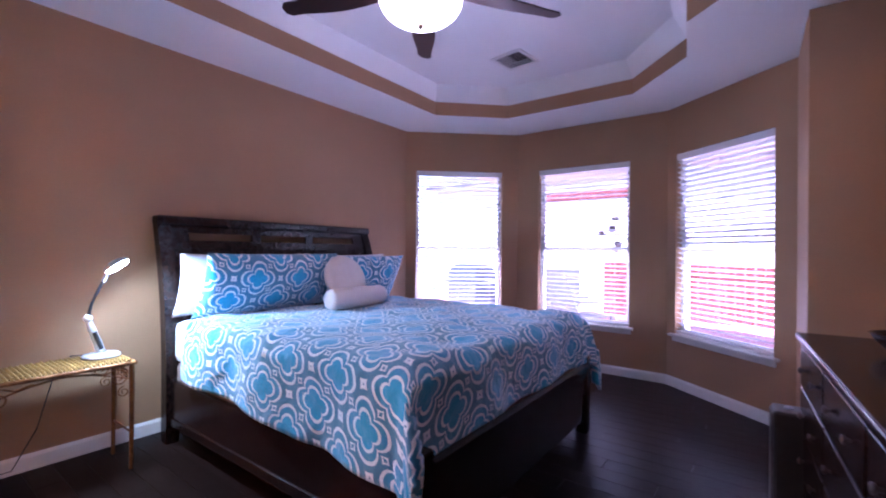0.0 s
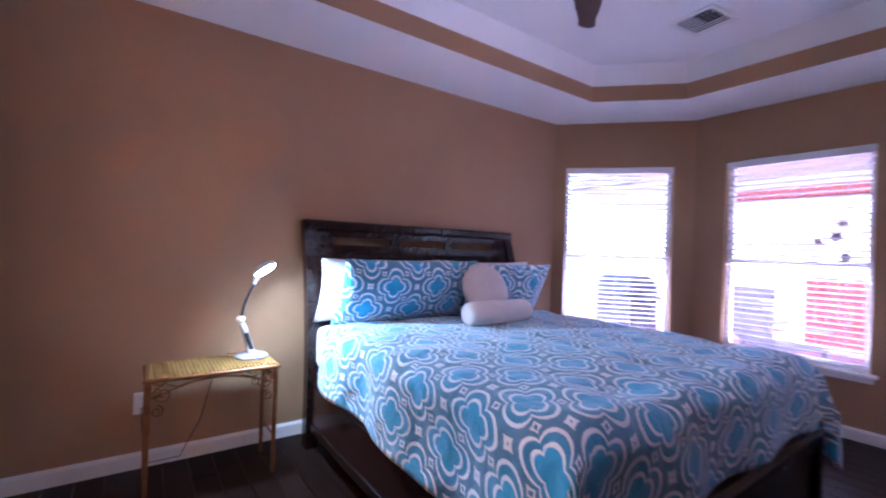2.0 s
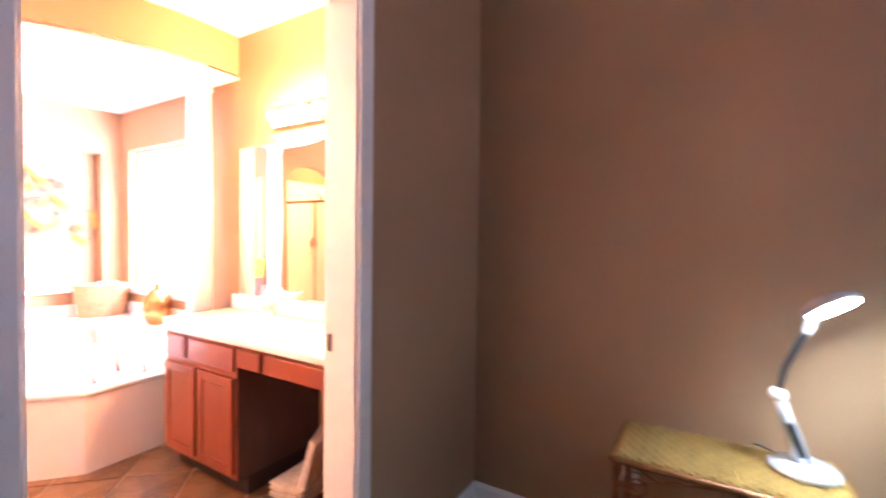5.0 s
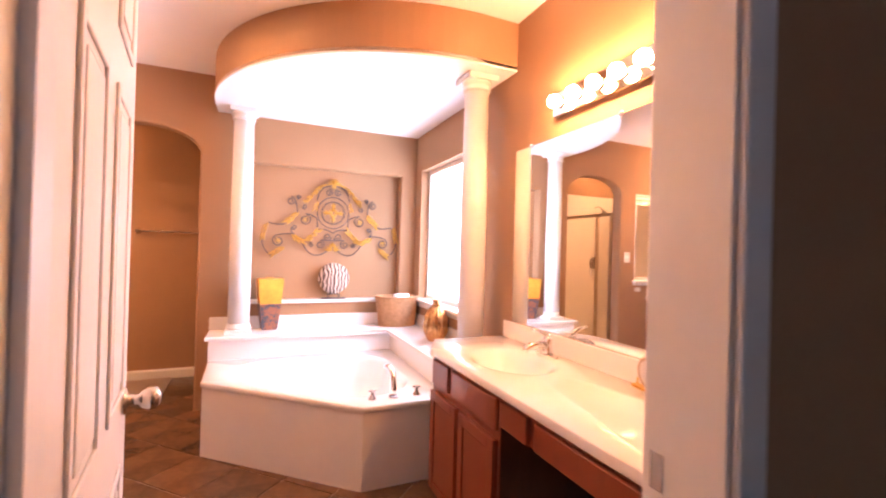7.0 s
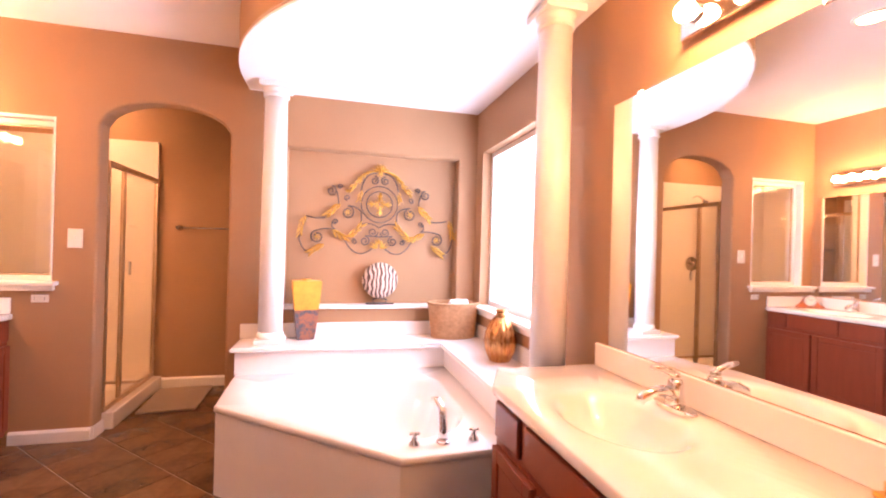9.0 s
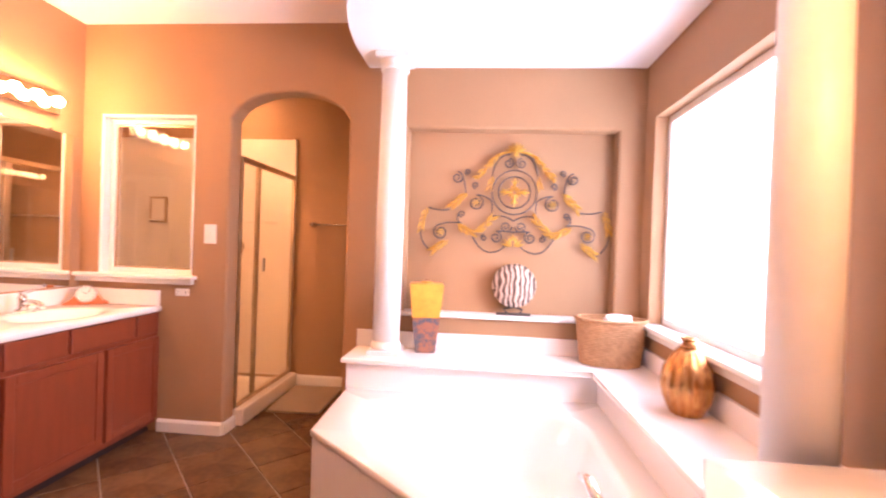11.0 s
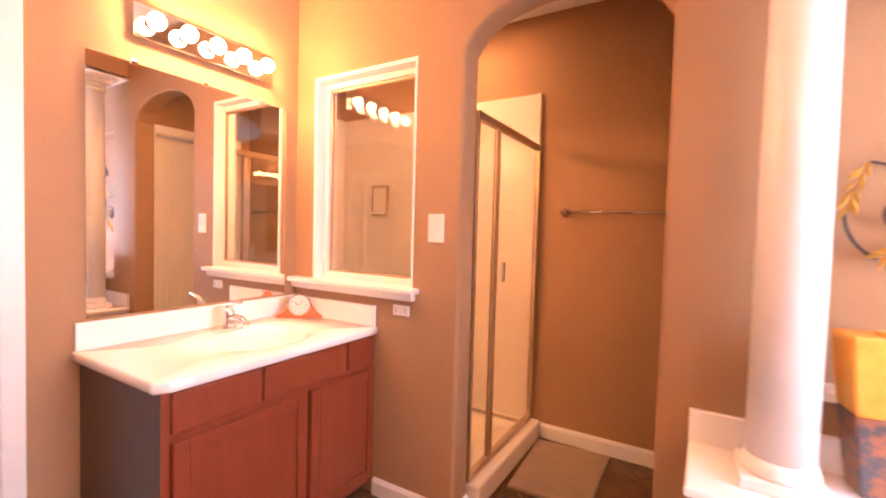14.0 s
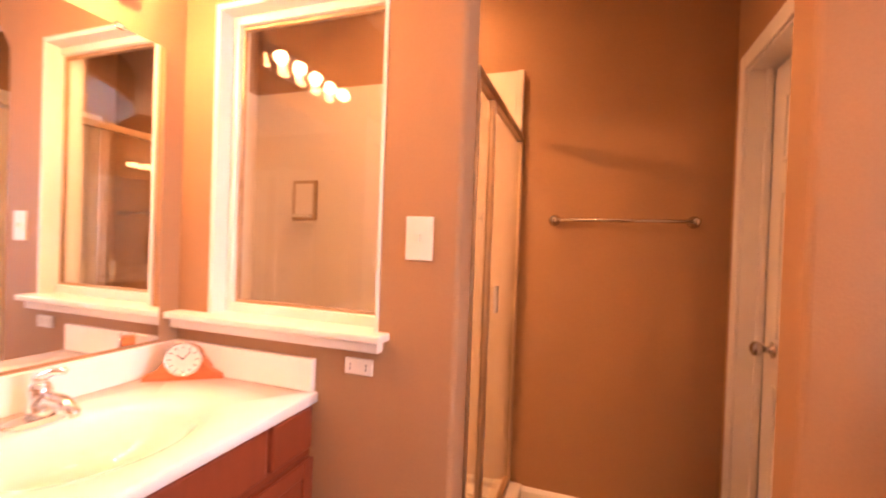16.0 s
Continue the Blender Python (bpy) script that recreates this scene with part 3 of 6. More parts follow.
for i, (a, b, s, w, tilt) in enumerate(((bay[1], bay[2], 0.112, 0.994, -12), (bay[2], bay[3], 0.262, 0.966, -10), (bay[3], bay[4], 0.10, 0.922, -22))):
    m = along(a, b, s)
    window("window_%d" % (i + 1), m, w, WZ0, WZ1, GLASS)
    blind(m, w, WZ0, WZ1, tilt, "white horizontal slat blind lowered over a bedroom window" if i < 2 else "white horizontal slat blind, half closed, in the bay window")
window("window_4", pose(XW, BATHWIN[0], 0, 0, 0, 90), BATHWIN[1] - BATHWIN[0], BATHWIN[2], BATHWIN[3], FROST, rail=False)


def casing(name, m, width, height, depth, both=True):
    """White jamb lining and architraves round a doorway; local x along the wall, y into the wall."""
    root = structure(thing(name, "white painted door casing with moulded edges", "door frame"), "white painted door casing with moulded edges", "door frame")
    root.matrix_world = m
    lin = bmesh.new()
    box(0, 0.018, -0.004, depth + 0.004, 0, height, bm=lin)
    box(width - 0.018, width, -0.004, depth + 0.004, 0, height, bm=lin)
    box(0.018, width - 0.018, -0.004, depth + 0.004, height - 0.018, height, bm=lin)
    part("jamb", lin, TRIM, root)
    for side, y0, y1 in ((0, -0.018, -0.004), (1, depth + 0.004, depth + 0.018)):
        if side and not both:
            continue
        c = bmesh.new()
        for x0, x1, za, zb in ((-0.052, 0.010, 0, height + 0.056), (width - 0.010, width + 0.052, 0, height + 0.056), (0.010, width - 0.010, height - 0.010, height + 0.056)):
            box(x0, x1, y0, y1, za, zb, 0.005, bm=c)
        part("architrave", c, TRIM, root)
    part("door_stop", box(0.018, 0.030, depth * 0.45, depth * 0.62, 0, height - 0.018), TRIM, root)
    return root


def knob_set(parent, x, y, z, out):
    """A round door knob on a rose; out: +1 or -1 along local y."""
    prof = [(0.030, 0.0), (0.031, 0.006), (0.014, 0.010), (0.011, 0.030), (0.021, 0.038), (0.028, 0.052), (0.026, 0.066), (0.012, 0.074), (0.0, 0.075)]
    bm = lathe(prof, 24, m=pose(x, y, z, -90 * out))
    return part("door_knob", bm, NICKEL, parent, "brushed nickel door knob", True)


def panel_door(name, m, width, height, label, knob_x, both=True):
    """A six-panel door; local x from the hinge, y its thickness."""
    root = structure(thing(name, label, "door"), label, "door")
    root.matrix_world = m
    t = 0.036
    part("slab", box(0, width, 0, t, 0.008, height, 0.003), DOORW, root)
    st = 0.105
    pw = (width - 3 * st) / 2
    for za, zb in ((0.20, 0.80), (0.95, height - 0.47), (height - 0.37, height - 0.12)):
        for k in range(2):
            xa = st + k * (pw + st)
            for yf, sgn in ((0, -1), (t, 1)):
                f = bmesh.new()
                for x0, x1, zc, zd in ((xa, xa + 0.018, za, zb), (xa + pw - 0.018, xa + pw, za, zb), (xa + 0.018, xa + pw - 0.018, za, za + 0.018), (xa + 0.018, xa + pw - 0.018, zb - 0.018, zb)):
                    box(x0, x1, min(yf, yf + sgn * 0.006), max(yf, yf + sgn * 0.006), zc, zd, 0.0025, bm=f)
                box(xa + 0.04, xa + pw - 0.04, min(yf, yf + sgn * 0.005), max(yf, yf + sgn * 0.005), za + 0.04, zb - 0.04, 0.004, bm=f)
                part("panel", f, DOORW, root)
    knob_set(root, knob_x, 0.0, 0.925, -1)
    if both:
        knob_set(root, knob_x, t, 0.925, 1)
    return root


casing("door_frame_1", pose(DOOR_E, 0.08, 0, 0, 0, 180), DOOR_E - DOOR_W, DOOR_H, 0.125)
leaf = panel_door("door_1", pose(-1.200, -0.058, 0, 0, 0, -82.5), 0.735, 2.05, "white six-panel bathroom door standing open", 0.67)
for z in (0.25, 1.05, 1.85):
    part("hinge", box(-0.012, 0.004, 0.002, 0.034, z - 0.045, z + 0.045, 0.002), NICKEL, leaf)
structure(finish("strike_plate", box(DOOR_W + 0.018, DOOR_W + 0.0205, -0.038, -0.014, 0.915, 0.975, 0.0008), NICKEL), "small nickel strike plate in the door jamb", "strike plate")
casing("door_frame_2", pose(XE, DOOR2[0], 0, 0, 0, 90) @ Matrix.Scale(-1, 4, (0, 1, 0)), DOOR2[1] - DOOR2[0], DOOR2[2], 0.12)
panel_door("door_2", pose(XE + 0.115, DOOR2[1] - 0.022, 0, 0, 0, -84), 0.735, 1.95, "white six-panel closet door almost closed", 0.665, False)
casing("door_frame_3", pose(XH, HDOOR[0], 0, 0, 0, 90), HDOOR[1] - HDOOR[0], HDOOR[2], 0.12)
panel_door("door_3", pose(XH - 0.082, HDOOR[0] + 0.020, 0, 0, 0, 90), 0.66, 1.975, "white six-panel door beside the shower, closed", 0.10, False)
structure(finish("closet_back", box(XE + 0.35, XE + 0.37, -2.6, -1.0, 0, 2.6), PAINT), "plain wall behind the closet door")

# ---- bed ----
BX1, BY0, BY1 = -0.62, 1.652, 3.476


def curved_board(y0, y1, prof, thick, bevel=0.0):
    """A sleigh board: an (x, z) profile swept along y."""
    bm = bmesh.new()
    left, right = [], []
    for k, (x, z) in enumerate(prof):
        a = prof[max(0, k - 1)]
        b = prof[min(len(prof) - 1, k + 1)]
        t = Vector((b[0] - a[0], b[1] - a[1])).normalized()
        left.append((x, z))
        right.append((x - t.y * thick, z + t.x * thick))
    loop = left + right[::-1]
    rows = [[bm.verts.new((x, y, z)) for x, z in loop] for y in (y0, y1)]
    for i in range(len(loop)):
        j = (i + 1) % len(loop)
        bm.faces.new((rows[0][i], rows[0][j], rows[1][j], rows[1][i]))
    bm.faces.new(rows[0][::-1])
    bm.faces.new(rows[1])
    if bevel:
        bmesh.ops.bevel(bm, geom=[e for e in bm.edges if abs(e.verts[0].co.y - e.verts[1].co.y) < 1e-6], offset=bevel, segments=1, affect="EDGES")
    return bm


def sleigh(z0, z1, lean, x):
    return [(x - lean * (z / 1.41) ** 3, z) for z in [z0 + (z1 - z0) * i / 14 for i in range(15)]]


bed = thing("bed", "espresso wood sleigh bed with a panelled headboard", "bed")
head = part("headboard", curved_board(BY0 + 0.06, BY1 - 0.06, sleigh(0.30, 1.27, 0.18, -2.64), 0.022), ESPRESSO, bed)
for y0 in (BY0 - 0.02, BY1 - 0.06):
    part("head_post", curved_board(y0, y0 + 0.08, sleigh(0.0, 1.41, 0.18, -2.60), 0.075, 0.006), ESPRESSO, bed)
crest = box(-2.852, -2.755, BY0 - 0.025, BY1 + 0.025, 1.383, 1.445, 0.014)
part("crest_rail", crest, ESPRESSO, bed)
for za, zb in ((1.335, 1.383), (1.225, 1.285), (0.62, 0.74)):
    zm = (za + zb) / 2
    x = -2.64 - 0.18 * (zm / 1.41) ** 3
    part("cross_rail", box(x - 0.01, x + 0.022, BY0 + 0.06, BY1 - 0.06, za, zb, 0.006), ESPRESSO, head)
for k in range(2):
    ya = BY0 + 0.06 + 0.115 + (BY1 - BY0 - 0.35) * (k + 1) / 3 - 0.035
    part("slot_block", box(-2.802, -2.772, ya, ya + 0.07, 1.284, 1.336, 0.004), ESPRESSO, head)
for y0 in (BY0 + 0.06, BY1 - 0.18):
    part("stile", curved_board(y0, y0 + 0.11, sleigh(0.30, 1.383, 0.18, -2.615), 0.03, 0.005), ESPRESSO, head)
for y0 in (BY0 + 0.005, BY1 - 0.035):
    rail = part("side_rail", box(-2.68, BX1 + 0.01, y0, y0 + 0.03, 0.12, 0.40, 0.006), ESPRESSO, bed)
    part("rail_moulding", box(-2.66, BX1, y0 - 0.008 if y0 < 2 else y0 + 0.03, y0 if y0 < 2 else y0 + 0.038, 0.12, 0.17, 0.003), ESPRESSO, rail)
foot = part("footboard", curved_board(BY0 + 0.05, BY1 - 0.05, [(-x - 0.98, z) for x, z in [(0.44, 0.10), (0.44, 0.25), (0.435, 0.36), (0.42, 0.44), (0.40, 0.49)]][::-1], 0.03, 0.004), ESPRESSO, bed)
foot.location.x = 0.81
for y0 in (BY0 - 0.01, BY1 - 0.07):
    part("foot_post", box(BX1 - 0.02, BX1 + 0.06, y0, y0 + 0.08, 0.0, 0.52, 0.014), ESPRESSO, bed)
part("corner_bracket", box(BX1 - 0.012, BX1 + 0.066, BY1 - 0.076, BY1 + 0.014, 0.505, 0.528, 0.006), NICKEL, bed, "bright metal corner bracket")
part("box_spring", box(-2.66, BX1 - 0.02, BY0 + 0.045, BY1 - 0.045, 0.28, 0.50, 0.03), SHEET, bed)
mattress = part("mattress", box(-2.65, BX1 - 0.01, BY0 + 0.03, BY1 - 0.03, 0.502, 0.765, 0.05), LINEN, bed)


def cloth(name, width, length, u0, v0, place, nu, nv, material, thick=0.0):
    """A sheet whose points place(u, v) gives, with its UV in metres."""
    bm = bmesh.new()
    uv = bm.loops.layers.uv.new("UVMap")
    grid = [[bm.verts.new(place(u0 + width * i / nu, v0 + length * j / nv)) for j in range(nv + 1)] for i in range(nu + 1)]
    for i in range(nu):
        for j in range(nv):
            f = bm.faces.new((grid[i][j], grid[i + 1][j], grid[i + 1][j + 1], grid[i][j + 1]))
            for loop, (a, b) in zip(f.loops, ((i, j), (i + 1, j), (i + 1, j + 1), (i, j + 1))):
                loop[uv].uv = (u0 + width * a / nu, v0 + length * b / nv)
    return bm


def over_edge(d, r=0.10):
    """How far out and down cloth lies that has gone d past a rounded edge."""
    if d <= 0:
        return d, 0.0
    if d < r * math.pi / 2:
        return r * math.sin(d / r), r * (1 - math.cos(d / r))
    return r + 0.05 * (d - r * math.pi / 2), r + 0.97 * (d - r * math.pi / 2)


def drape(u, v):
    """u from the head to past the foot, v across the bed; metres of cloth."""
    half = (BY1 - BY0) / 2 - 0.08
    yc = (BY0 + BY1) / 2
    ax, dz1 = over_edge(u - (BX1 + 2.36 - 0.08))
    sgn = 1 if v > 0 else -1
    ay, dz2 = over_edge(abs(v) - half)
    x = -2.36 + min(u, BX1 + 2.36 - 0.08) + max(0, ax) if u > BX1 + 2.28 else -2.36 + u
    y = yc + sgn * (half + max(0, ay)) if abs(v) > half else yc + v
    drop = max(dz1, dz2) + 0.28 * min(dz1, dz2)
    z = 0.815 - drop
    p = Vector((u * 2.2, v * 2.2, 0.0))
    puff = 0.020 * noise.noise(p * 1.3) + 0.012 * noise.noise(p * 3.1 + Vector((5, 2, 1)))
    quilt = 0.014 * abs(math.sin(math.pi * v / 0.42)) ** 0.45 - 0.010
    z += puff * (1 if drop < 0.05 else 0.35) + quilt * (1 if drop < 0.05 else 0)
    if drop > 0.05:
        k = min(1.0, drop / 0.25)
        wave = 0.022 * math.sin(9.0 * (u if dz2 > dz1 else v) + 2 * noise.noise(p)) + 0.014 * noise.noise(p * 2.3 + Vector((1, 7, 3)))
        if dz2 >= dz1:
            y += sgn * wave * k
        else:
            x += wave * k
        if min(dz1, dz2) > 0.02:
            x += 0.05 * k
            y += sgn * 0.05 * k
    return (x, y, max(z, 0.03 + 0.01 * noise.noise(p * 3)))


duvet_bm = cloth("duvet", 2.06, 2.60, 0.0, -1.30, lambda u, v: drape(u * (1 + 0.16 * max(0, -v - 0.55)), v * (1 + 0.04 * (u - 1))), 110, 130, TRELLIS)
duvet = finish("duvet", duvet_bm, TRELLIS, smooth=True)
sol = duvet.modifiers.new("thickness", "SOLIDIFY")
sol.thickness, sol.offset = 0.025, -1
tagged(duvet, "teal and white quatrefoil print comforter spread over the bed", "comforter")


def pillow_mesh(w, h, t, seg=26, scale_uv=1.0, flange=0.0):
    """A stuffed pillow in the local xz plane, bulging along y."""
    bm = bmesh.new()
    uv = bm.loops.layers.uv.new("UVMap")
    sides = []
    for s in (1, -1):
        g = []
        for i in range(seg + 1):
            row = []
            for j in range(seg + 1):
                a, b = 2 * i / seg - 1, 2 * j / seg - 1
                k = max(0, (1 - abs(a) ** 2.6)) ** 0.55 * max(0, (1 - abs(b) ** 2.6)) ** 0.55
                pinch = 1 - 0.055 * (1 - abs(b) ** 2) * abs(a) ** 3 - 0.0
                x = a * w / 2 * (1 - 0.05 * (1 - b * b) * a * a)
                z = b * h / 2 * (1 - 0.07 * (1 - a * a) * b * b)
                y = s * t / 2 * k + 0.012 * noise.noise(Vector((a * 2.5, b * 2.5, s * 3 + w)))* k
                row.append(bm.verts.new((x, y, z)))
            g.append(row)
        for i in range(seg):
            for j in range(seg):
                f = bm.faces.new((g[i][j], g[i + 1][j], g[i + 1][j + 1], g[i][j + 1]))
                for loop, (p, q) in zip(f.loops, ((i, j), (i + 1, j), (i + 1, j + 1), (i, j + 1))):
                    loop[uv].uv = (p / seg * w * scale_uv, q / seg * h * scale_uv)
        sides.append(g)
    bmesh.ops.remove_doubles(bm, verts=bm.verts[:], dist=0.0005)
    return bm


def pillow(label, material, at, w, h, t, lean, turn, group):
    ob = finish("pillow", pillow_mesh(w, h, t), material, smooth=True)
    ob.matrix_world = pose(*at, 0, 0, 90 + turn) @ pose(0, 0, 0, lean)
    return tagged(ob, label, "pillow", group)


PZ = 0.82
for y, tn in ((2.10, 0), (3.00, 0)):
    pillow("plain white pillow leaning on the headboard", LINEN, (-2.555, y, PZ + 0.175), 0.88, 0.42, 0.17, 15, tn, "bed pillows")
pillow("teal quatrefoil print pillow sham", TRELLIS, (-2.365, 2.205, PZ + 0.180), 1.00, 0.45, 0.21, 25, 2, "bed pillows")
pillow("teal quatrefoil print pillow sham", TRELLIS, (-2.365, 3.035, PZ + 0.172), 0.84, 0.43, 0.21, 25, -2, "bed pillows")
disc = lathe([(q * 1.18, w) for q, w in ((0.0, -0.05), (0.08, -0.055), (0.125, -0.045), (0.150, -0.015), (0.152, 0.0), (0.150, 0.015), (0.125, 0.045), (0.08, 0.055), (0.012, 0.045), (0.0, 0.040))], 36)
cushion = finish("round_cushion", disc, PLUSH, smooth=True)
cushion.matrix_world = pose(-2.16, 2.68, PZ + 0.195, 0, 0, -4) @ pose(0, 0, 0, 0, 68, 0)
tagged(cushion, "round ivory plush cushion against the shams", "cushion")
bol = lathe([(q, w * 1.2) for q, w in ((0.0, -0.230), (0.04, -0.230), (0.064, -0.222), (0.073, -0.20), (0.076, 0.0), (0.073, 0.20), (0.064, 0.222), (0.04, 0.230), (0.0, 0.230))], 28)
bolster = finish("bolster_cushion", bol, PLUSH, smooth=True)
bolster.matrix_world = pose(-2.01, 2.665, PZ + 0.066, 0, 0, 4) @ pose(0, 0, 0, 90)
tagged(bolster, "ivory plush bolster cushion lying on the comforter", "cushion")

# ---- bedroom things ----


def scroll(cx, cz, r, turns, start, hand=1, y=0.0, n=26, shrink=0.75):
    """A flat spiral in the xz plane that winds inward."""
    out = []
    for i in range(n + 1):
        k = i / n
        a = start + hand * turns * 2 * math.pi * k
        q = r * (1 - shrink * k)
        out.append((cx + q * math.cos(a), y, cz + q * math.sin(a)))
    return out


def wicker_table():
    x0, x1, y0, y1, top = -2.74, -2.43, 0.795, 1.41, 0.602
    root = thing("side_table", "golden wicker top side table on a rusty gold iron frame", "side table")
    frame_bm = bmesh.new()
    for a, b in (((x0, y0), (x1, y0)), ((x1, y0), (x1, y1)), ((x1, y1), (x0, y1)), ((x0, y1), (x0, y0))):
        tube([(a[0], a[1], top - 0.012), (b[0], b[1], top - 0.012)], 0.011, 8, bm=frame_bm)
    part("top_frame", frame_bm, AGEDGOLD, root)
    weave = part("woven_top", box(x0 + 0.004, x1 - 0.004, y0 + 0.004, y1 - 0.004, top - 0.012, top - 0.002), WICKER, root)
    n = 30
    for i in range(n):
        y = y0 + 0.012 + (y1 - y0 - 0.024) * (i + 0.5) / n
        pts = []
        for k in range(13):
            x = x0 + 0.004 + (x1 - x0 - 0.008) * k / 12
            pts.append((x, y, top + 0.001 + 0.004 * math.sin(math.pi * (k + i % 2))+ 0.004 * (1 if (k + i) % 2 else -1)))
        part("strand", tube(pts, 0.0085, 5), WICKER, weave)
    for x in (x0 + 0.012, x1 - 0.012):
        for y in (y0 + 0.012, y1 - 0.012):
            part("leg", tube([(x, y, 0.0), (x, y, 0.25), (x, y, top - 0.02)], 0.0135, 8, taper=lambda k: 0.75 + 0.25 * k), AGEDGOLD, root)
    for x in (x0 + 0.012, x1 - 0.012):
        for y, s in ((y0, 1), (y1, -1)):
            b = bmesh.new()
            m = pose(x, y + s * 0.075, 0, 0, 0, 90)
            tube(scroll(0, top - 0.085, 0.045, 1.5, math.pi / 2, s), 0.0045, 6, bm=b, m=m)
            tube(scroll(-s * 0.025, top - 0.165, 0.030, 1.4, math.pi / 2, -s), 0.004, 6, bm=b, m=m)
            tube([(0, 0, top - 0.03), (s * 0.06, 0, top - 0.055), (s * 0.12, 0, top - 0.035)], 0.0045, 6, bm=b, m=m)
            part("scroll_bracket", b, AGEDGOLD, root)
    for y in (y0 + 0.012, y1 - 0.012):
        part("end_brace", tube([(x0 + 0.012, y, 0.20), (x1 - 0.012, y, 0.20)], 0.005, 6), AGEDGOLD, root)
        m = pose((x0 + x1) / 2, y, 0)
        for s in (1, -1):
            part("end_scroll", tube(scroll(s * 0.05, top - 0.08, 0.042, 1.4, math.pi / 2, s), 0.0045, 6, m=m), AGEDGOLD, root)
    arcs = bmesh.new()
    for x in (x0 + 0.012, x1 - 0.012):
        tube([(x, y0 + 0.02 + (y1 - y0 - 0.04) * i / 14, top - 0.10 + 0.07 * math.sin(math.pi * i / 14)) for i in range(15)], 0.0045, 6, bm=arcs)
    part("arched_stretcher", arcs, AGEDGOLD, root)
    return top + 0.010


table_top = wicker_table()


def desk_lamp(x, y, z):
    root = thing("desk_lamp", "silver LED desk lamp, switched on, on a wicker table", "lamp", at=(x, y, z))
    part("base", lathe([(0.0, 0.0), (0.088, 0.0), (0.090, 0.010), (0.082, 0.020), (0.05, 0.027), (0.0, 0.029)], 36), SILVERPLASTIC, root, smooth=True)
    part("body", tube([(0.0, 0.0, 0.02), (0.008, -0.022, 0.09), (0.018, -0.048, 0.16), (0.026, -0.066, 0.215)], 0.024, 14, taper=lambda k: 1.0 - 0.35 * k), SILVERPLASTIC, root, smooth=True)
    part("grip", tube([(0.020, -0.006, 0.05), (0.034, -0.042, 0.15)], 0.012, 8), BLACKPLASTIC, root)
    part("joint", ball(0.022, Matrix.Translation((0.030, -0.070, 0.228))), WHITEPLASTIC, root, smooth=True)
    part("arm", tube([(0.030, -0.070, 0.228), (0.042, -0.058, 0.31), (0.066, -0.030, 0.395), (0.080, -0.016, 0.432)], 0.0085, 8), BLACKPLASTIC, root)
    head_m = Matrix.Translation((0.155, 0.020, 0.520)) @ Vector((0.36, 0.52, -0.80)).to_track_quat("-Z", "Y").to_matrix().to_4x4() @ Matrix.Diagonal((1.05, 0.85, 1, 1))
    part("neck", tube([(0.080, -0.016, 0.432), (0.092, -0.008, 0.465), (0.125, 0.006, 0.510)], 0.011, 8), SILVERPLASTIC, root)
    part("head", lathe([(0.0, 0.024), (0.05, 0.022), (0.072, 0.010), (0.076, -0.002), (0.070, -0.008), (0.0, -0.008)], 32, m=head_m), SILVERPLASTIC, root, smooth=True)
    part("light_panel", lathe([(0.0, -0.0115), (0.064, -0.0115), (0.066, -0.0085), (0.0, -0.0085)], 32, m=head_m), LED, root)


desk_lamp(-2.62, 1.305, table_top)


def wall_plate(name, label, m, w, h, kind):
    """A cover plate; local x along the wall, y out of it."""
    root = thing(name, label, name.split("_")[-1])
    root.matrix_world = m
    part("plate", box(-w / 2, w / 2, 0, 0.007, -h / 2, h / 2, 0.003), WHITEPLASTIC, root)
    if kind == "switch":
        part("toggle", box(-0.005, 0.005, 0.006, 0.020, -0.010, 0.012, 0.002), WHITEPLASTIC, root)
    else:
        for s in (-1, 1):
            off = (0, s * 0.026) if h > w else (s * 0.026, 0)
            part("socket", lathe([(0.0, 0.007), (0.016, 0.007), (0.017, 0.0092), (0.0, 0.0095)], 18, m=pose(off[0], 0, off[1], -90)), WHITEPLASTIC, root)
            f = bmesh.new()
            for q in (-0.006, 0.006):
                a, b = (off[0] + q, off[1]) if h > w else (off[0], off[1] + q)
                box(a - 0.0015, a + 0.0015, 0.0096, 0.0102, b - 0.004, b + 0.004, bm=f)
            part("slots", f, BLACKPLASTIC, root)
    return root


wall_plate("electrical_outlet", "white wall outlet behind the wicker table", pose(-2.865, 0.79, 0.36, 0, 0, -90), 0.075, 0.12, "outlet")
cord = finish("lamp_cord", tube([(-2.68, 1.25, table_top + 0.012), (-2.74, 1.20, table_top + 0.006), (-2.81, 1.14, 0.50), (-2.845, 1.08, 0.22), (-2.835, 0.98, 0.03), (-2.83, 0.83, 0.03), (-2.845, 0.795, 0.22), (-2.852, 0.79, 0.335)], 0.003, 6), BLACKPLASTIC, smooth=True)
tagged(cord, "thin black lamp cord running down to the outlet", "cord")


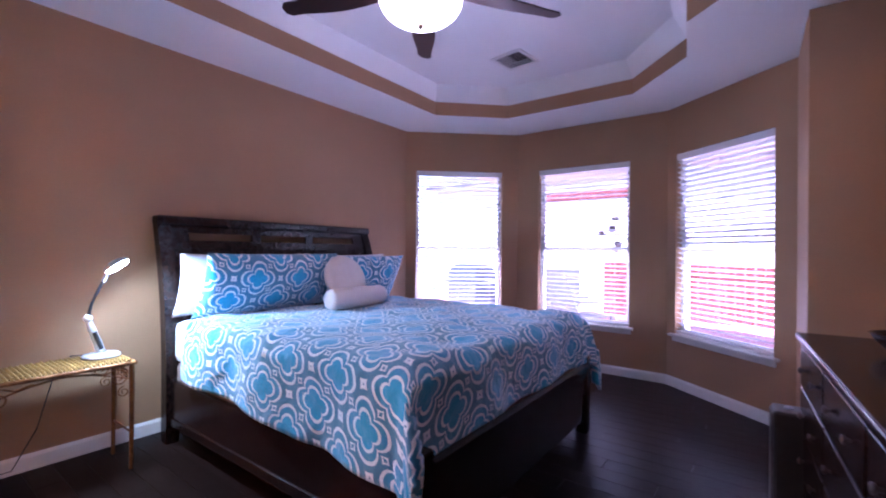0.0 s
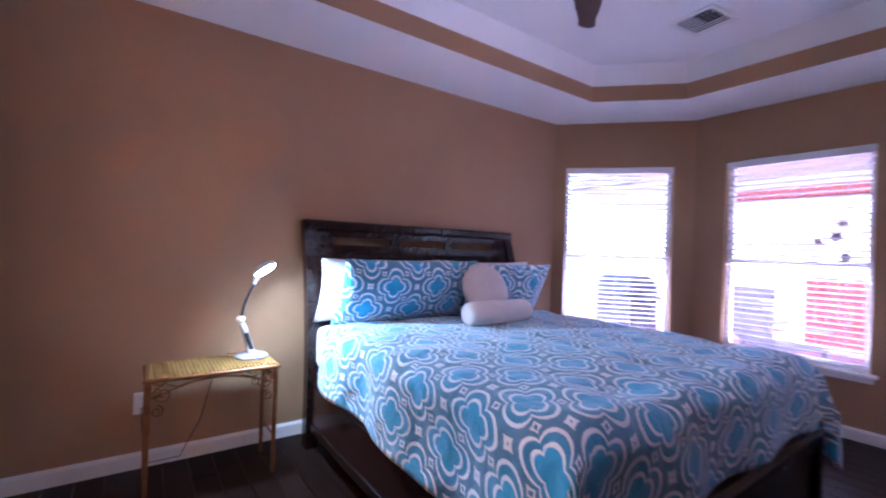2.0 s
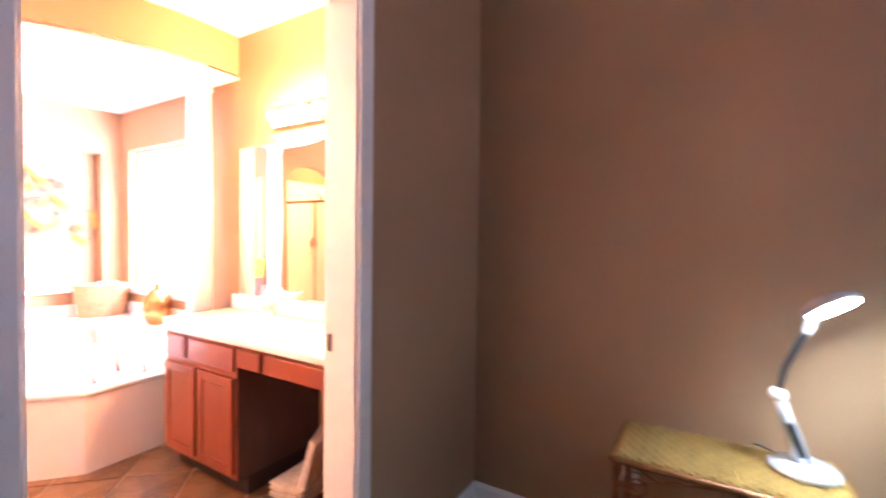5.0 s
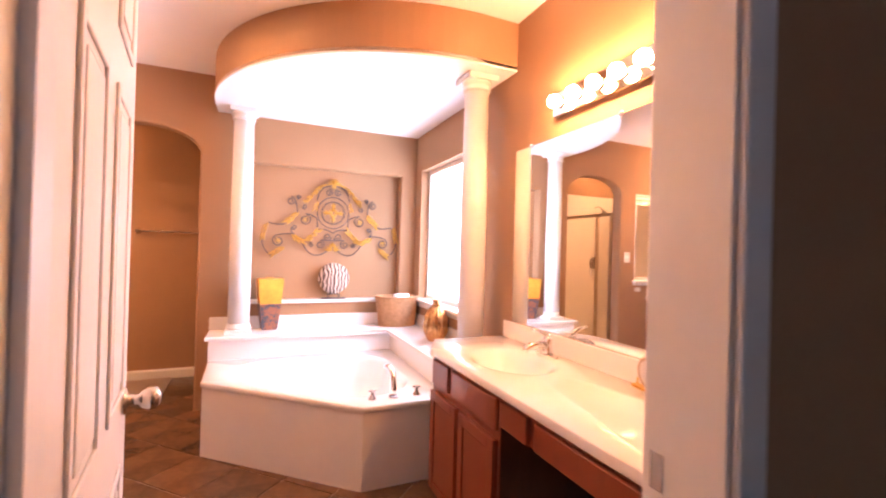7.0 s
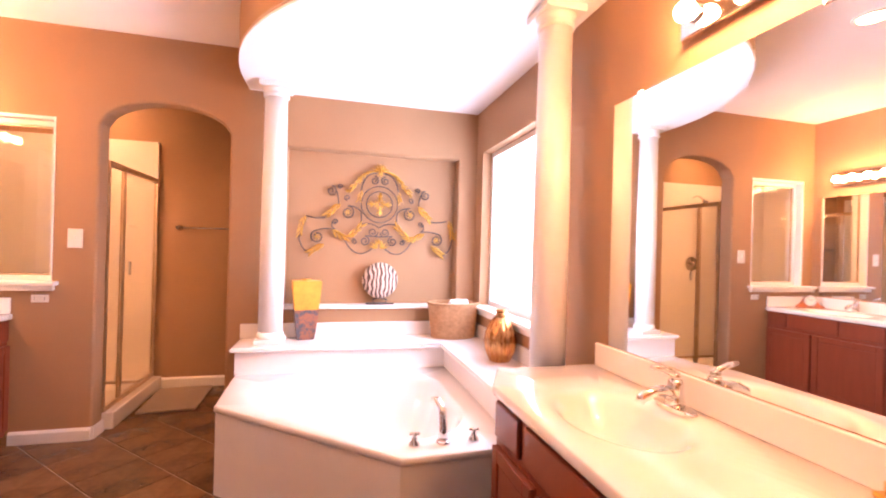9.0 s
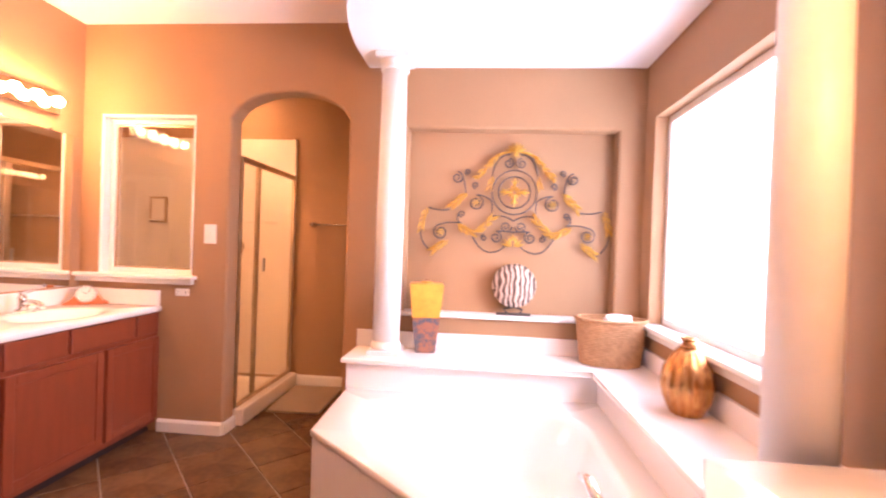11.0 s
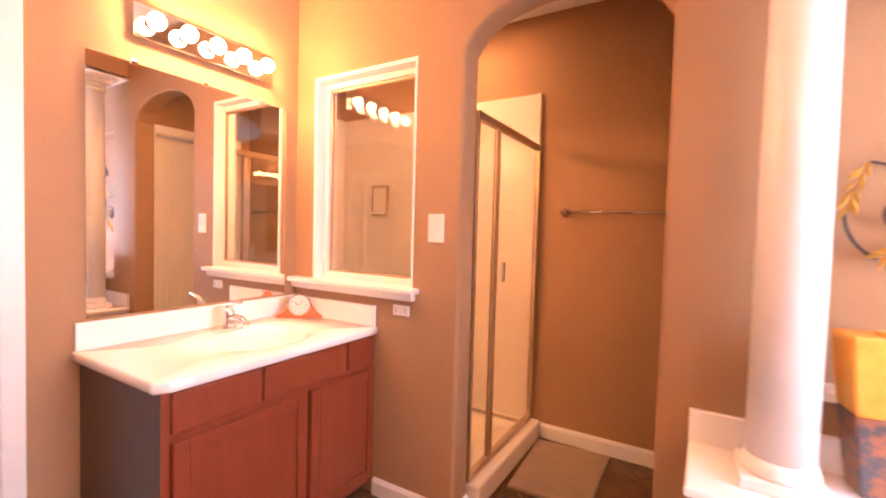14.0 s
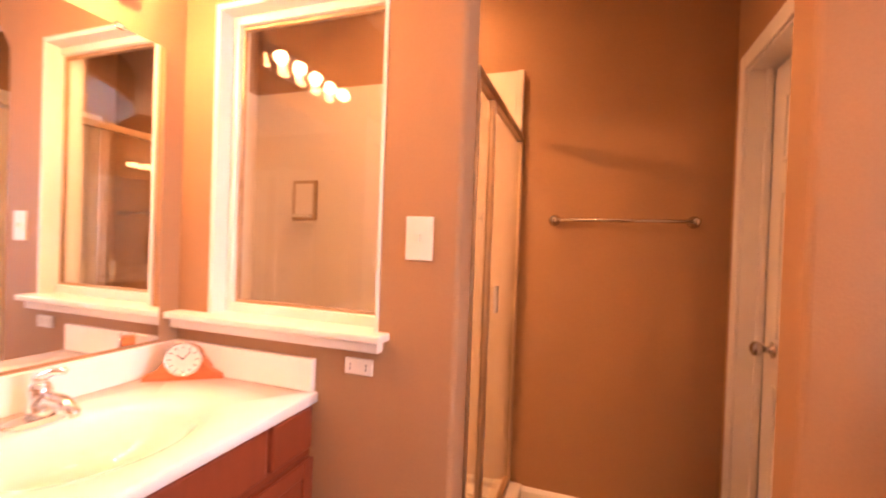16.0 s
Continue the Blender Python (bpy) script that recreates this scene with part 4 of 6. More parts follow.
def ceiling_fan(x, y, zt, zg):
    root = thing("ceiling_fan", "ceiling fan with dark walnut blades and a lit glass bowl", "ceiling fan", at=(x, y, 0))
    part("canopy", lathe([(0.0, zt), (0.07, zt), (0.066, zt - 0.03), (0.03, zt - 0.06), (0.0, zt - 0.062)][::-1], 28), BRONZE, root, smooth=True)
    part("down_rod", tube([(0, 0, zt - 0.05), (0, 0, zg + 0.27)], 0.013, 10), BRONZE, root)
    part("motor", lathe([(0.0, zg + 0.145), (0.09, zg + 0.15), (0.125, zg + 0.175), (0.13, zg + 0.215), (0.10, zg + 0.26), (0.04, zg + 0.28), (0.0, zg + 0.28)], 32), BRONZE, root, smooth=True)
    for k in range(5):
        a = 55.5 + 72 * k
        own = bmesh.new()
        pts = []
        for i in range(15):
            u = i / 14
            pts.append((0.20 + 0.56 * u, 0.045 + 0.026 * math.sin(math.pi * min(1, u * 1.15)) if u < 0.93 else 0.045))
        loop = pts + [(0.785, 0.02), (0.785, -0.02)] + [(p, -q) for p, q in pts[::-1]]
        prism(loop, 0, 0.007, bm=own, m=pose(0, 0, zg + 0.19, 0, 0, a) @ pose(0, 0, 0, 11, 0, 0))
        blade = part("blade", own, FANBLADE, root)
        iron = bmesh.new()
        prism([(0.11, 0.022), (0.23, 0.034), (0.27, 0.0), (0.23, -0.034), (0.11, -0.022)], -0.006, 0.0, bm=iron, m=pose(0, 0, zg + 0.19, 0, 0, a) @ pose(0, 0, 0, 11, 0, 0))
        part("blade_iron", iron, BRONZE, blade)
    bowl = [(0.0, zg)] + [(0.205 * math.sin(t), zg + 0.125 - 0.125 * math.cos(t)) for t in [math.pi / 2 * i / 10 for i in range(1, 11)]] + [(0.19, zg + 0.140), (0.0, zg + 0.142)]
    part("glass_bowl", lathe(bowl, 36), GLOBE, root, "frosted white glass bowl, lit", True)
    part("finial", lathe([(0.0, zg - 0.022), (0.010, zg - 0.018), (0.014, zg - 0.008), (0.018, zg - 0.002), (0.0, zg + 0.002)], 16), BRONZE, root, smooth=True)


ceiling_fan(-0.966, 2.10, BED_CEIL + 0.26, 2.33)


def ceiling_vent(x, y, z, turn):
    root = thing("ceiling_vent", "white square air vent in the ceiling", "vent", at=(x, y, z), turn=turn)
    f = bmesh.new()
    h = 0.148
    for x0, x1, y0, y1 in ((-h, h, -h, -h + 0.03), (-h, h, h - 0.03, h), (-h, -h + 0.03, -h + 0.03, h - 0.03), (h - 0.03, h, -h + 0.03, h - 0.03)):
        box(x0, x1, y0, y1, -0.012, 0.0, 0.003, bm=f)
    part("frame", f, TRIM, root)
    part("backing", box(-h + 0.03, h - 0.03, -h + 0.03, h - 0.03, -0.003, -0.001), BLACKPLASTIC, root)
    for i in range(8):
        y = -h + 0.043 + i * 0.030
        s = bmesh.new()
        box(-h + 0.03, h - 0.03 if i > 4 else 0.0, -0.010, 0.010, -0.001, 0.001, bm=s, m=pose(0, y, -0.010, 14))
        part("slat", s, TRIM, root)
    for i in range(4):
        x = 0.014 + i * 0.030
        s = bmesh.new()
        box(-0.010, 0.010, -h + 0.03, 0.02, -0.001, 0.001, bm=s, m=pose(x, 0, -0.010, 0, 40))
        part("slat", s, TRIM, root)


ceiling_vent(-1.293, 3.73, BED_CEIL + 0.259, -7)


def dresser():
    root = thing("dresser", "dark espresso dresser with round knobs", "dresser", at=(0.565, 2.13, 0), turn=3)
    w, d, h = 0.83, 0.50, 0.885
    part("body", box(0.012, d, -w, w, 0.09, h - 0.03, 0.004), ESPRESSO, root)
    part("top", box(-0.018, d + 0.005, -w - 0.02, w + 0.02, h - 0.03, h, 0.008), ESPRESSO, root)
    part("plinth", box(0.03, d - 0.02, -w + 0.02, w - 0.02, 0.0, 0.09), ESPRESSO, root)
    for r in range(4):
        za = 0.115 + r * 0.185
        for k in range(3):
            ya = -w + 0.03 + k * 0.535
            dr = part("drawer", box(-0.006, 0.013, ya, ya + 0.515, za, za + 0.170, 0.005), ESPRESSO, root)
            for q in (0.13, 0.385):
                part("knob", lathe([(0.0, 0.0), (0.007, 0.0), (0.006, 0.012), (0.016, 0.018), (0.016, 0.026), (0.0, 0.031)], 14, m=pose(-0.005, ya + q, za + 0.085, 0, -90) @ Matrix.Scale(0.8, 4)), IRON, dr, smooth=True)
    return h


dh = dresser()
tower = thing("tower_speaker", "slim black tower speaker standing against the dresser", "speaker", at=(0.478, 2.87, 0), turn=3)
part("base", box(-0.075, 0.062, -0.09, 0.09, 0.0, 0.020, 0.006), BLACKPLASTIC, tower)
part("cabinet", box(-0.058, 0.058, -0.07, 0.07, 0.020, 0.565, 0.012), BLACKPLASTIC, tower)
part("grille", box(-0.064, -0.0581, -0.058, 0.058, 0.05, 0.55, 0.003), IRON, tower)
part("control_knob", lathe([(0.0, 0.0), (0.018, 0.0), (0.016, 0.010), (0.0, 0.012)], 18, m=pose(0.0, 0.0, 0.565)), SILVERPLASTIC, tower, smooth=True)
tray_ob = thing("remote_control", "slim black remote control on the dresser", "remote control", at=(0.80, 1.75, dh), turn=20)
part("case", box(-0.03, 0.03, -0.16, 0.16, 0.0, 0.022, 0.006), BLACKPLASTIC, tray_ob)
part("keypad", box(-0.02, 0.02, -0.10, 0.10, 0.0221, 0.0235, 0.0005), IRON, tray_ob)
dish = finish("decor_bowl", lathe([(0.0, 0.004), (0.05, 0.0), (0.06, 0.006), (0.10, 0.05), (0.115, 0.075), (0.108, 0.075), (0.09, 0.045), (0.05, 0.014), (0.0, 0.012)], 32), ESPRESSO, smooth=True)
dish.location = (0.80, 2.60, dh)
tagged(dish, "dark wooden bowl on the dresser", "bowl")

# ---- tub corner ----
LEDGE, DECK = 0.624, 0.452
tub_out = [(-1.085, -3.045), (-1.097, -2.515), (-1.925, -1.790), (-2.435, -1.800), (-2.435, -3.045)]
tub = thing("bathtub", "white acrylic corner garden tub with a panelled apron", "bathtub")
centre = Vector((-1.80, -2.47))


def hit_poly(poly, a, c):
    best = 9.0
    dx, dy = math.cos(a), math.sin(a)
    for (x0, y0), (x1, y1) in zip(poly, poly[1:] + poly[:1]):
        ex, ey = x1 - x0, y1 - y0
        den = dx * ey - dy * ex
        if abs(den) > 1e-9:
            t = ((x0 - c.x) * ey - (y0 - c.y) * ex) / den
            u = ((x0 - c.x) * dy - (y0 - c.y) * dx) / den
            if t > 0 and -1e-6 <= u <= 1 + 1e-6:
                best = min(best, t)
    return best


corner_angles = [math.atan2(y - centre.y, x - centre.x) for x, y in tub_out]
tub_angles = sorted([2 * math.pi * i / 90 - math.pi for i in range(90)] + corner_angles)
smooth_r = []
for a in tub_angles:
    smooth_r.append(sum(hit_poly(tub_out, a + q * 0.09, centre) for q in range(-4, 5)) / 9)


def tub_ring(k, z, inner=True):
    out = []
    for a, s in zip(tub_angles, smooth_r):
        r = s * k if inner else hit_poly(tub_out, a, centre) * k
        out.append((centre.x + r * math.cos(a), centre.y + r * math.sin(a), z))
    return out


rings = [tub_ring(1.0, DECK - 0.035, False), tub_ring(1.012, DECK - 0.030, False), tub_ring(1.012, DECK - 0.006, False), tub_ring(1.0, DECK, False), tub_ring(0.80, DECK), tub_ring(0.775, DECK + 0.004), tub_ring(0.755, DECK - 0.004), tub_ring(0.735, DECK - 0.03), tub_ring(0.68, DECK - 0.17), tub_ring(0.60, DECK - 0.30), tub_ring(0.50, DECK - 0.355), tub_ring(0.25, DECK - 0.37), tub_ring(0.02, DECK - 0.372)]
part("shell", ring_mesh(rings), ACRYLIC, tub, smooth=True)
for a, b in ((0, 1), (1, 2), (2, 3)):
    p, q = Vector(tub_out[a]), Vector(tub_out[b])
    run = (q - p).normalized()
    side = Vector((run.y, -run.x))
    if side.dot(p - centre) < 0:
        side = -side
    p2, q2 = p - side * 0.03, q - side * 0.03
    part("apron_panel", prism([tuple(p), tuple(q), tuple(q2), tuple(p2)], 0.0, DECK - 0.033), APRON, tub, "pale plastic laminate apron panel")
for x, y, z, turn in ((-2.21, -2.86, 0.33, 0), (-1.55, -2.92, 0.33, 0)):
    part("jet", lathe([(0.0, 0.0), (0.022, 0.0), (0.022, 0.006), (0.012, 0.010), (0.0, 0.008)], 18, m=pose(x, y, z, -70)), CHROME, tub)
part("drain", lathe([(0.0, 0.0), (0.03, 0.0), (0.03, 0.004), (0.0, 0.006)], 20, m=Matrix.Translation((-1.8, -2.5, DECK - 0.372))), CHROME, tub)

ledge = thing("tub_ledge", "white cultured marble ledge behind the tub", "ledge")
part("ledge_base", prism([(-1.075, YS), (-1.075, -3.05), (-2.43, -3.05), (-2.43, -1.72), (XW, -1.72), (XW, YS)], 0.0, LEDGE - 0.028), ACRYLIC, ledge)
part("ledge_top", prism([(-1.052, YS), (-1.052, -3.02), (-2.40, -3.02), (-2.40, -1.72), (XW, -1.72), (XW, YS)], LEDGE - 0.028, LEDGE, 0.008), MARBLE, ledge)
part("backsplash_south", box(XW + 0.02, -1.052, YS, YS + 0.02, LEDGE, LEDGE + 0.10, 0.003), MARBLE, ledge)
part("backsplash_west", box(XW, XW + 0.02, YS + 0.02, -1.72, LEDGE, LEDGE + 0.10, 0.003), MARBLE, ledge)


def column(x, y, z0, z1):
    root = thing("column", "round white painted column on a square plinth", "column", "tub columns", at=(x, y, 0))
    part("plinth", box(-0.092, 0.092, -0.092, 0.092, z0, z0 + 0.030, 0.004), TRIM, root)
    part("base_ring", lathe([(0.0, z0 + 0.030), (0.084, z0 + 0.030), (0.088, z0 + 0.04), (0.084, z0 + 0.052), (0.078, z0 + 0.075), (0.0, z0 + 0.075)], 36), TRIM, root, smooth=True)
    part("shaft", lathe([(0.0775, z0 + 0.07), (0.0775, (z0 + z1) / 2), (0.071, z1 - 0.08)], 40), TRIM, root, smooth=True)
    part("capital", lathe([(0.071, z1 - 0.09), (0.082, z1 - 0.085), (0.082, z1 - 0.072), (0.074, z1 - 0.066), (0.080, z1 - 0.05), (0.088, z1 - 0.034), (0.0, z1 - 0.032)], 36), TRIM, root, smooth=True)
    part("abacus", box(-0.096, 0.096, -0.096, 0.096, z1 - 0.033, z1 - 0.001, 0.004), TRIM, root)


column(-1.265, -3.185, LEDGE, SOFFIT)
column(-2.573, -1.84, LEDGE, SOFFIT)


def tub_faucet():
    root = thing("tub_faucet", "polished chrome arched tub spout with two handles", "faucet", at=(-2.12, -1.885, DECK + 0.001), turn=0)
    part("spout", tube([(0, 0, 0.0), (0.0, -0.005, 0.06), (0.0, -0.03, 0.13), (0.01, -0.075, 0.155), (0.02, -0.115, 0.145)], 0.019, 14, taper=lambda k: 1.15 - 0.4 * k), CHROME, root, smooth=True)
    part("spout_base", lathe([(0.0, 0.0), (0.03, 0.0), (0.03, 0.008), (0.022, 0.014), (0.0, 0.014)], 24), CHROME, root, smooth=True)
    for x, y in ((0.125, 0.005), (-0.135, 0.005)):
        hnd = part("handle", lathe([(0.0, 0.0), (0.024, 0.0), (0.022, 0.012), (0.012, 0.022), (0.010, 0.042), (0.013, 0.052), (0.0, 0.055)], 20, m=Matrix.Translation((x, y, 0))), CHROME, root, smooth=True)
        part("lever", tube([(x - 0.022, y, 0.048), (x + 0.022, y, 0.050)], 0.0055, 8), CHROME, hnd)


tub_faucet()


def wall_art(x, y, z):
    """Iron scrollwork with gilt leaves, mirrored about its middle; local x along the wall."""
    root = thing("wall_art", "wrought iron scroll wall art with gold leaves", "wall decor", at=(x, y, z))
    lines, gilt = [], []

    def arc(s, p0, p1, p2, n=18):
        """A bowed rod through two ends and the pull of a third point."""
        return [(s * ((1 - k) ** 2 * p0[0] + 2 * k * (1 - k) * p1[0] + k * k * p2[0]), 0, (1 - k) ** 2 * p0[1] + 2 * k * (1 - k) * p1[1] + k * k * p2[1]) for k in [i / n for i in range(n + 1)]]

    for s in (1, -1):
        gilt += [arc(s, (0.03, 0.350), (0.14, 0.345), (0.185, 0.235)), arc(s, (0.185, 0.235), (0.205, 0.195), (0.25, 0.182))]
        lines += [
            arc(s, (0.03, 0.335), (0.12, 0.335), (0.14, 0.20)),
            scroll(s * 0.040, 0.280, 0.032, 1.5, math.pi / 2, s),
            scroll(s * 0.355, 0.185, 0.037, 1.5, math.pi / 2, s),
            scroll(s * 0.290, 0.222, 0.020, 1.3, -math.pi / 2, s),
            arc(s, (0.355, 0.222), (0.315, 0.225), (0.300, 0.09)),
            scroll(s * 0.240, 0.140, 0.022, 1.3, -math.pi / 2, s),
            scroll(s * 0.235, 0.030, 0.050, 1.6, math.pi / 2, s),
            arc(s, (0.235, 0.080), (0.19, 0.085), (0.138, 0.045)),
            arc(s, (0.138, 0.045), (0.130, 0.0), (0.135, -0.055)),
            arc(s, (0.40, -0.015), (0.46, -0.030), (0.53, -0.005)),
            arc(s, (0.578, -0.150), (0.575, -0.235), (0.505, -0.280)),
            scroll(s * 0.450, -0.158, 0.050, 1.6, math.pi / 2, -s),
            arc(s, (0.450, -0.108), (0.40, -0.090), (0.33, -0.098)),
            scroll(s * 0.320, -0.040, 0.021, 1.3, -math.pi / 2, s),
            arc(s, (0.341, -0.040), (0.36, -0.085), (0.32, -0.100)),
            arc(s, (0.150, -0.055), (0.06, -0.030), (0.0, -0.078)),
            scroll(s * 0.045, -0.112, 0.036, 1.5, math.pi * (0.5 + 0.5 * s), s),
            scroll(s * 0.105, -0.180, 0.038, 1.5, math.pi / 2, s),
            arc(s, (0.105, -0.142), (0.06, -0.140), (0.0, -0.146)),
            scroll(s * 0.178, -0.185, 0.021, 1.3, math.pi / 2, -s),
            arc(s, (0.250, -0.180), (0.190, -0.295), (0.110, -0.272)),
            arc(s, (0.110, -0.272), (0.070, -0.262), (0.040, -0.225)),
        ]
    for pts in lines:
        part("iron_scroll", tube(pts, 0.0045, 6), IRON, root)
    for pts in gilt:
        part("gilt_rod", tube(pts, 0.0075, 6, taper=lambda k: 0.7 + 0.6 * math.sin(math.pi * k)), GOLDLEAF, root, "gilded rod")
    for r in (0.137, 0.098):
        part("iron_ring", tube([(r * math.cos(a), 0, 0.10 + r * math.sin(a)) for a in [2 * math.pi * i / 40 for i in range(40)]], 0.0045, 6, closed=True), IRON, root)
    leaf_bm = bmesh.new()
    prof = [(0.0, 0.0), (0.22, 0.10), (0.45, 0.135), (0.75, 0.08), (1.0, 0.0)]
    up = [leaf_bm.verts.new((u, 0.05 * math.sin(math.pi * u) - 0.22 * w, w)) for u, w in prof]
    dn = [leaf_bm.verts.new((u, 0.05 * math.sin(math.pi * u) - 0.22 * w, -w)) for u, w in prof[1:-1]]
    mid_v = [leaf_bm.verts.new((u, 0.10 + 0.08 * math.sin(math.pi * u), 0)) for u, w in prof[1:-1]]
    chain_u, chain_d = up, [up[0]] + dn + [up[-1]]
    chain_m = [up[0]] + mid_v + [up[-1]]
    for a, b in ((chain_u, chain_m), (chain_m, chain_d)):
        for i in range(4):
            vs = []
            for v in (a[i], a[i + 1], b[i + 1], b[i]):
                if v not in vs:
                    vs.append(v)
            if len(vs) > 2:
                leaf_bm.faces.new(vs)
    first = part("gold_leaf", leaf_bm, GOLDLEAF, root, "gilded metal leaf")
    first.matrix_basis = pose(0, 0.02, 0.335, 0, -90, 0) @ Matrix.Scale(0.06, 4)

    def leaf_at(px, pz, angle, size):
        ob = new("gold_leaf", first.data)
        ob.parent = root
        ob.matrix_basis = pose(px, 0.012, pz, 0, -angle, 0) @ pose(0, 0, 0, random.uniform(-25, 25)) @ Matrix.Scale(size, 4)

    def spray(pts, n, size):
        for i in range(n):
            k = (i + 0.5) / n * (len(pts) - 1)
            a, b = pts[int(k)], pts[min(len(pts) - 1, int(k) + 1)]
            t = math.degrees(math.atan2(b[1] - a[1], b[0] - a[0])) + (27 if i % 2 else -27)
            leaf_at(a[0], a[1], t, size * random.uniform(0.85, 1.2))

    for s in (1, -1):
        spray([(s * (0.11 + 0.13 * i / 10), 0.325 - 0.14 * i / 10) for i in range(11)], 12, 0.046)
        spray([(s * (0.140 + 0.015 * i / 10), 0.200 - 0.07 * i / 10) for i in range(11)], 6, 0.045)
        spray([(s * (0.29 + 0.10 * i / 10), 0.095 - 0.095 * i / 10) for i in range(11)], 14, 0.052)
        spray([(s * (0.538 + 0.036 * math.sin(math.pi * i / 20)), -0.005 - 0.14 * i / 10) for i in range(11)], 12, 0.048)
        spray([(s * (0.400 + 0.10 * i / 10), -0.205 - 0.07 * i / 10) for i in range(11)], 12, 0.052)
        spray([(s * (0.350 - 0.11 * i / 10), -0.105 - 0.052 * math.sin(math.pi * i / 20)) for i in range(11)], 13, 0.050)
        spray([(s * (0.240 - 0.12 * i / 10), -0.157 + 0.105 * (i / 10) ** 1.3) for i in range(11)], 14, 0.050)
        for cx, cz in ((0.235, 0.030), (0.450, -0.158)):
            for a in range(0, 360, 60):
                leaf_at(s * cx, cz, a, 0.030)
        for a in (15, 45, 75):
            leaf_at(s * 0.010, -0.235, 90 - s * (90 - a), 0.065)
            leaf_at(s * 0.010, -0.195, 90 + s * (a + 10), 0.045)
    for a in range(0, 360, 30):
        leaf_at(0.008 * math.cos(radians(a)), 0.10 + 0.008 * math.sin(radians(a)), a, 0.090 if a % 90 == 0 else 0.045)
    for a in (0, 90, 180, 270):
        for d in (-32, 32):
            leaf_at(0.04 * math.cos(radians(a)), 0.10 + 0.04 * math.sin(radians(a)), a + d, 0.045)
    for a in (20, 45, 68, 90, 112, 135, 160):
        leaf_at(0, 0.345, a, 0.068)
    for a in (250, 270, 290):
        leaf_at(0, 0.36, a, 0.055)


wall_art(-1.99, YS - 0.075, 1.50)


def candle(x, y):
    root = thing("candle_holder", "flared vase candle, amber wax above a floral mosaic foot", "candle", at=(x, y, LEDGE), turn=8)

    def squares(levels):
        bm = bmesh.new()
        rows = []
        for w, d, z in levels:
            rows.append([bm.verts.new(p) for p in ((-w, -d, z), (w, -d, z), (w, d, z), (-w, d, z))])
        for a, b in zip(rows, rows[1:]):
            for i in range(4):
                j = (i + 1) % 4
                bm.faces.new((a[i], a[j], b[j], b[i]))
        bm.faces.new(rows[0][::-1])
        bm.faces.new(rows[-1])
        bmesh.ops.bevel(bm, geom=bm.edges[:], offset=0.004, segments=2, affect="EDGES")
        return bm

    part("mosaic_foot", squares([(0.056, 0.042, 0.0), (0.066, 0.050, 0.07), (0.077, 0.056, 0.17), (0.081, 0.058, 0.208)]), MOSAIC, root)
    part("wax_body", squares([(0.081, 0.058, 0.2085), (0.088, 0.061, 0.28), (0.098, 0.065, 0.398), (0.096, 0.063, 0.408)]), AMBER, root)
    part("wick", tube([(0, 0, 0.405), (0.002, 0, 0.43)], 0.003, 6), BLACKPLASTIC, root)
    part("candle_core", lathe([(0.0, 0.400), (0.03, 0.400), (0.03, 0.418), (0.0, 0.420)], 20), AMBER, root)


candle(-1.483, -3.262)


def zebra_disc(x, y, z):
    root = thing("decor_disc", "zebra print round vase on a black iron stand", "vase", at=(x, y, z))
    part("stand", box(-0.105, 0.105, -0.03, 0.03, 0.0, 0.010, 0.004), IRON, root)
    part("bracket", tube([(-0.04, 0, 0.01), (-0.055, 0, 0.035), (0, 0, 0.05), (0.055, 0, 0.035), (0.04, 0, 0.01)], 0.006, 6), IRON, root)
    part("body", ball(0.134, Matrix.Translation((0, 0, 0.180)), seg=36, squash=(1.0, 0.42, 1.0)), ZEBRA, root, smooth=True)


zebra_disc(-2.005, YS - 0.038, NICHE[2] + 0.004)


def wicker_basket(x, y):
    root = thing("basket", "oval tan woven basket on the tub ledge", "basket", at=(x, y, LEDGE), turn=-4)
    rows_n, seg = 25, 64
    bm = bmesh.new()
    h = 0.250
    for r in range(rows_n):
        z = 0.008 + (h - 0.016) * r / (rows_n - 1)
        k = 0.86 + 0.14 * r / (rows_n - 1)
        ring = []
        for i in range(seg):
            a = 2 * math.pi * i / seg
            w = 1 + 0.014 * math.cos(seg / 4 * a + math.pi * (r % 2))
            ring.append((0.185 * k * w * math.cos(a), 0.120 * k * w * math.sin(a), z))
        tube(ring, 0.0062, 6, bm=bm, closed=True)
    part("weave", bm, BASKET, root, smooth=True)
    part("rim", tube([(0.190 * math.cos(a), 0.124 * math.sin(a), h + 0.003) for a in [2 * math.pi * i / 48 for i in range(48)]], 0.009, 8, closed=True), BASKET, root, smooth=True)
    part("bottom", prism([(0.152 * math.cos(a), 0.098 * math.sin(a)) for a in [2 * math.pi * i / 32 for i in range(32)]], 0.0, 0.012), BASKET, root)
    part("lining", lathe([(0.152, 0.02), (0.176, h - 0.01), (0.170, h - 0.01), (0.146, 0.03), (0.0, 0.03)], 40, m=Matrix.Diagonal((1, 0.645, 1, 1))), BASKET, root)
    towel = thing("rolled_towel", "rolled white towels sticking out of a basket", "towel", at=(x - 0.03, y, LEDGE + 0.165))
    for i, (dx, dy, tilt) in enumerate(((-0.055, 0.0, 12), (0.045, 0.015, -14), (-0.01, -0.03, 6))):
        part("roll", lathe([(0.0, -0.11), (0.042, -0.11), (0.047, -0.09), (0.047, 0.09), (0.042, 0.108), (0.02, 0.112), (0.0, 0.10)], 20, m=pose(dx, dy, 0.0, tilt, tilt * 0.7)), LINEN, towel, smooth=True)


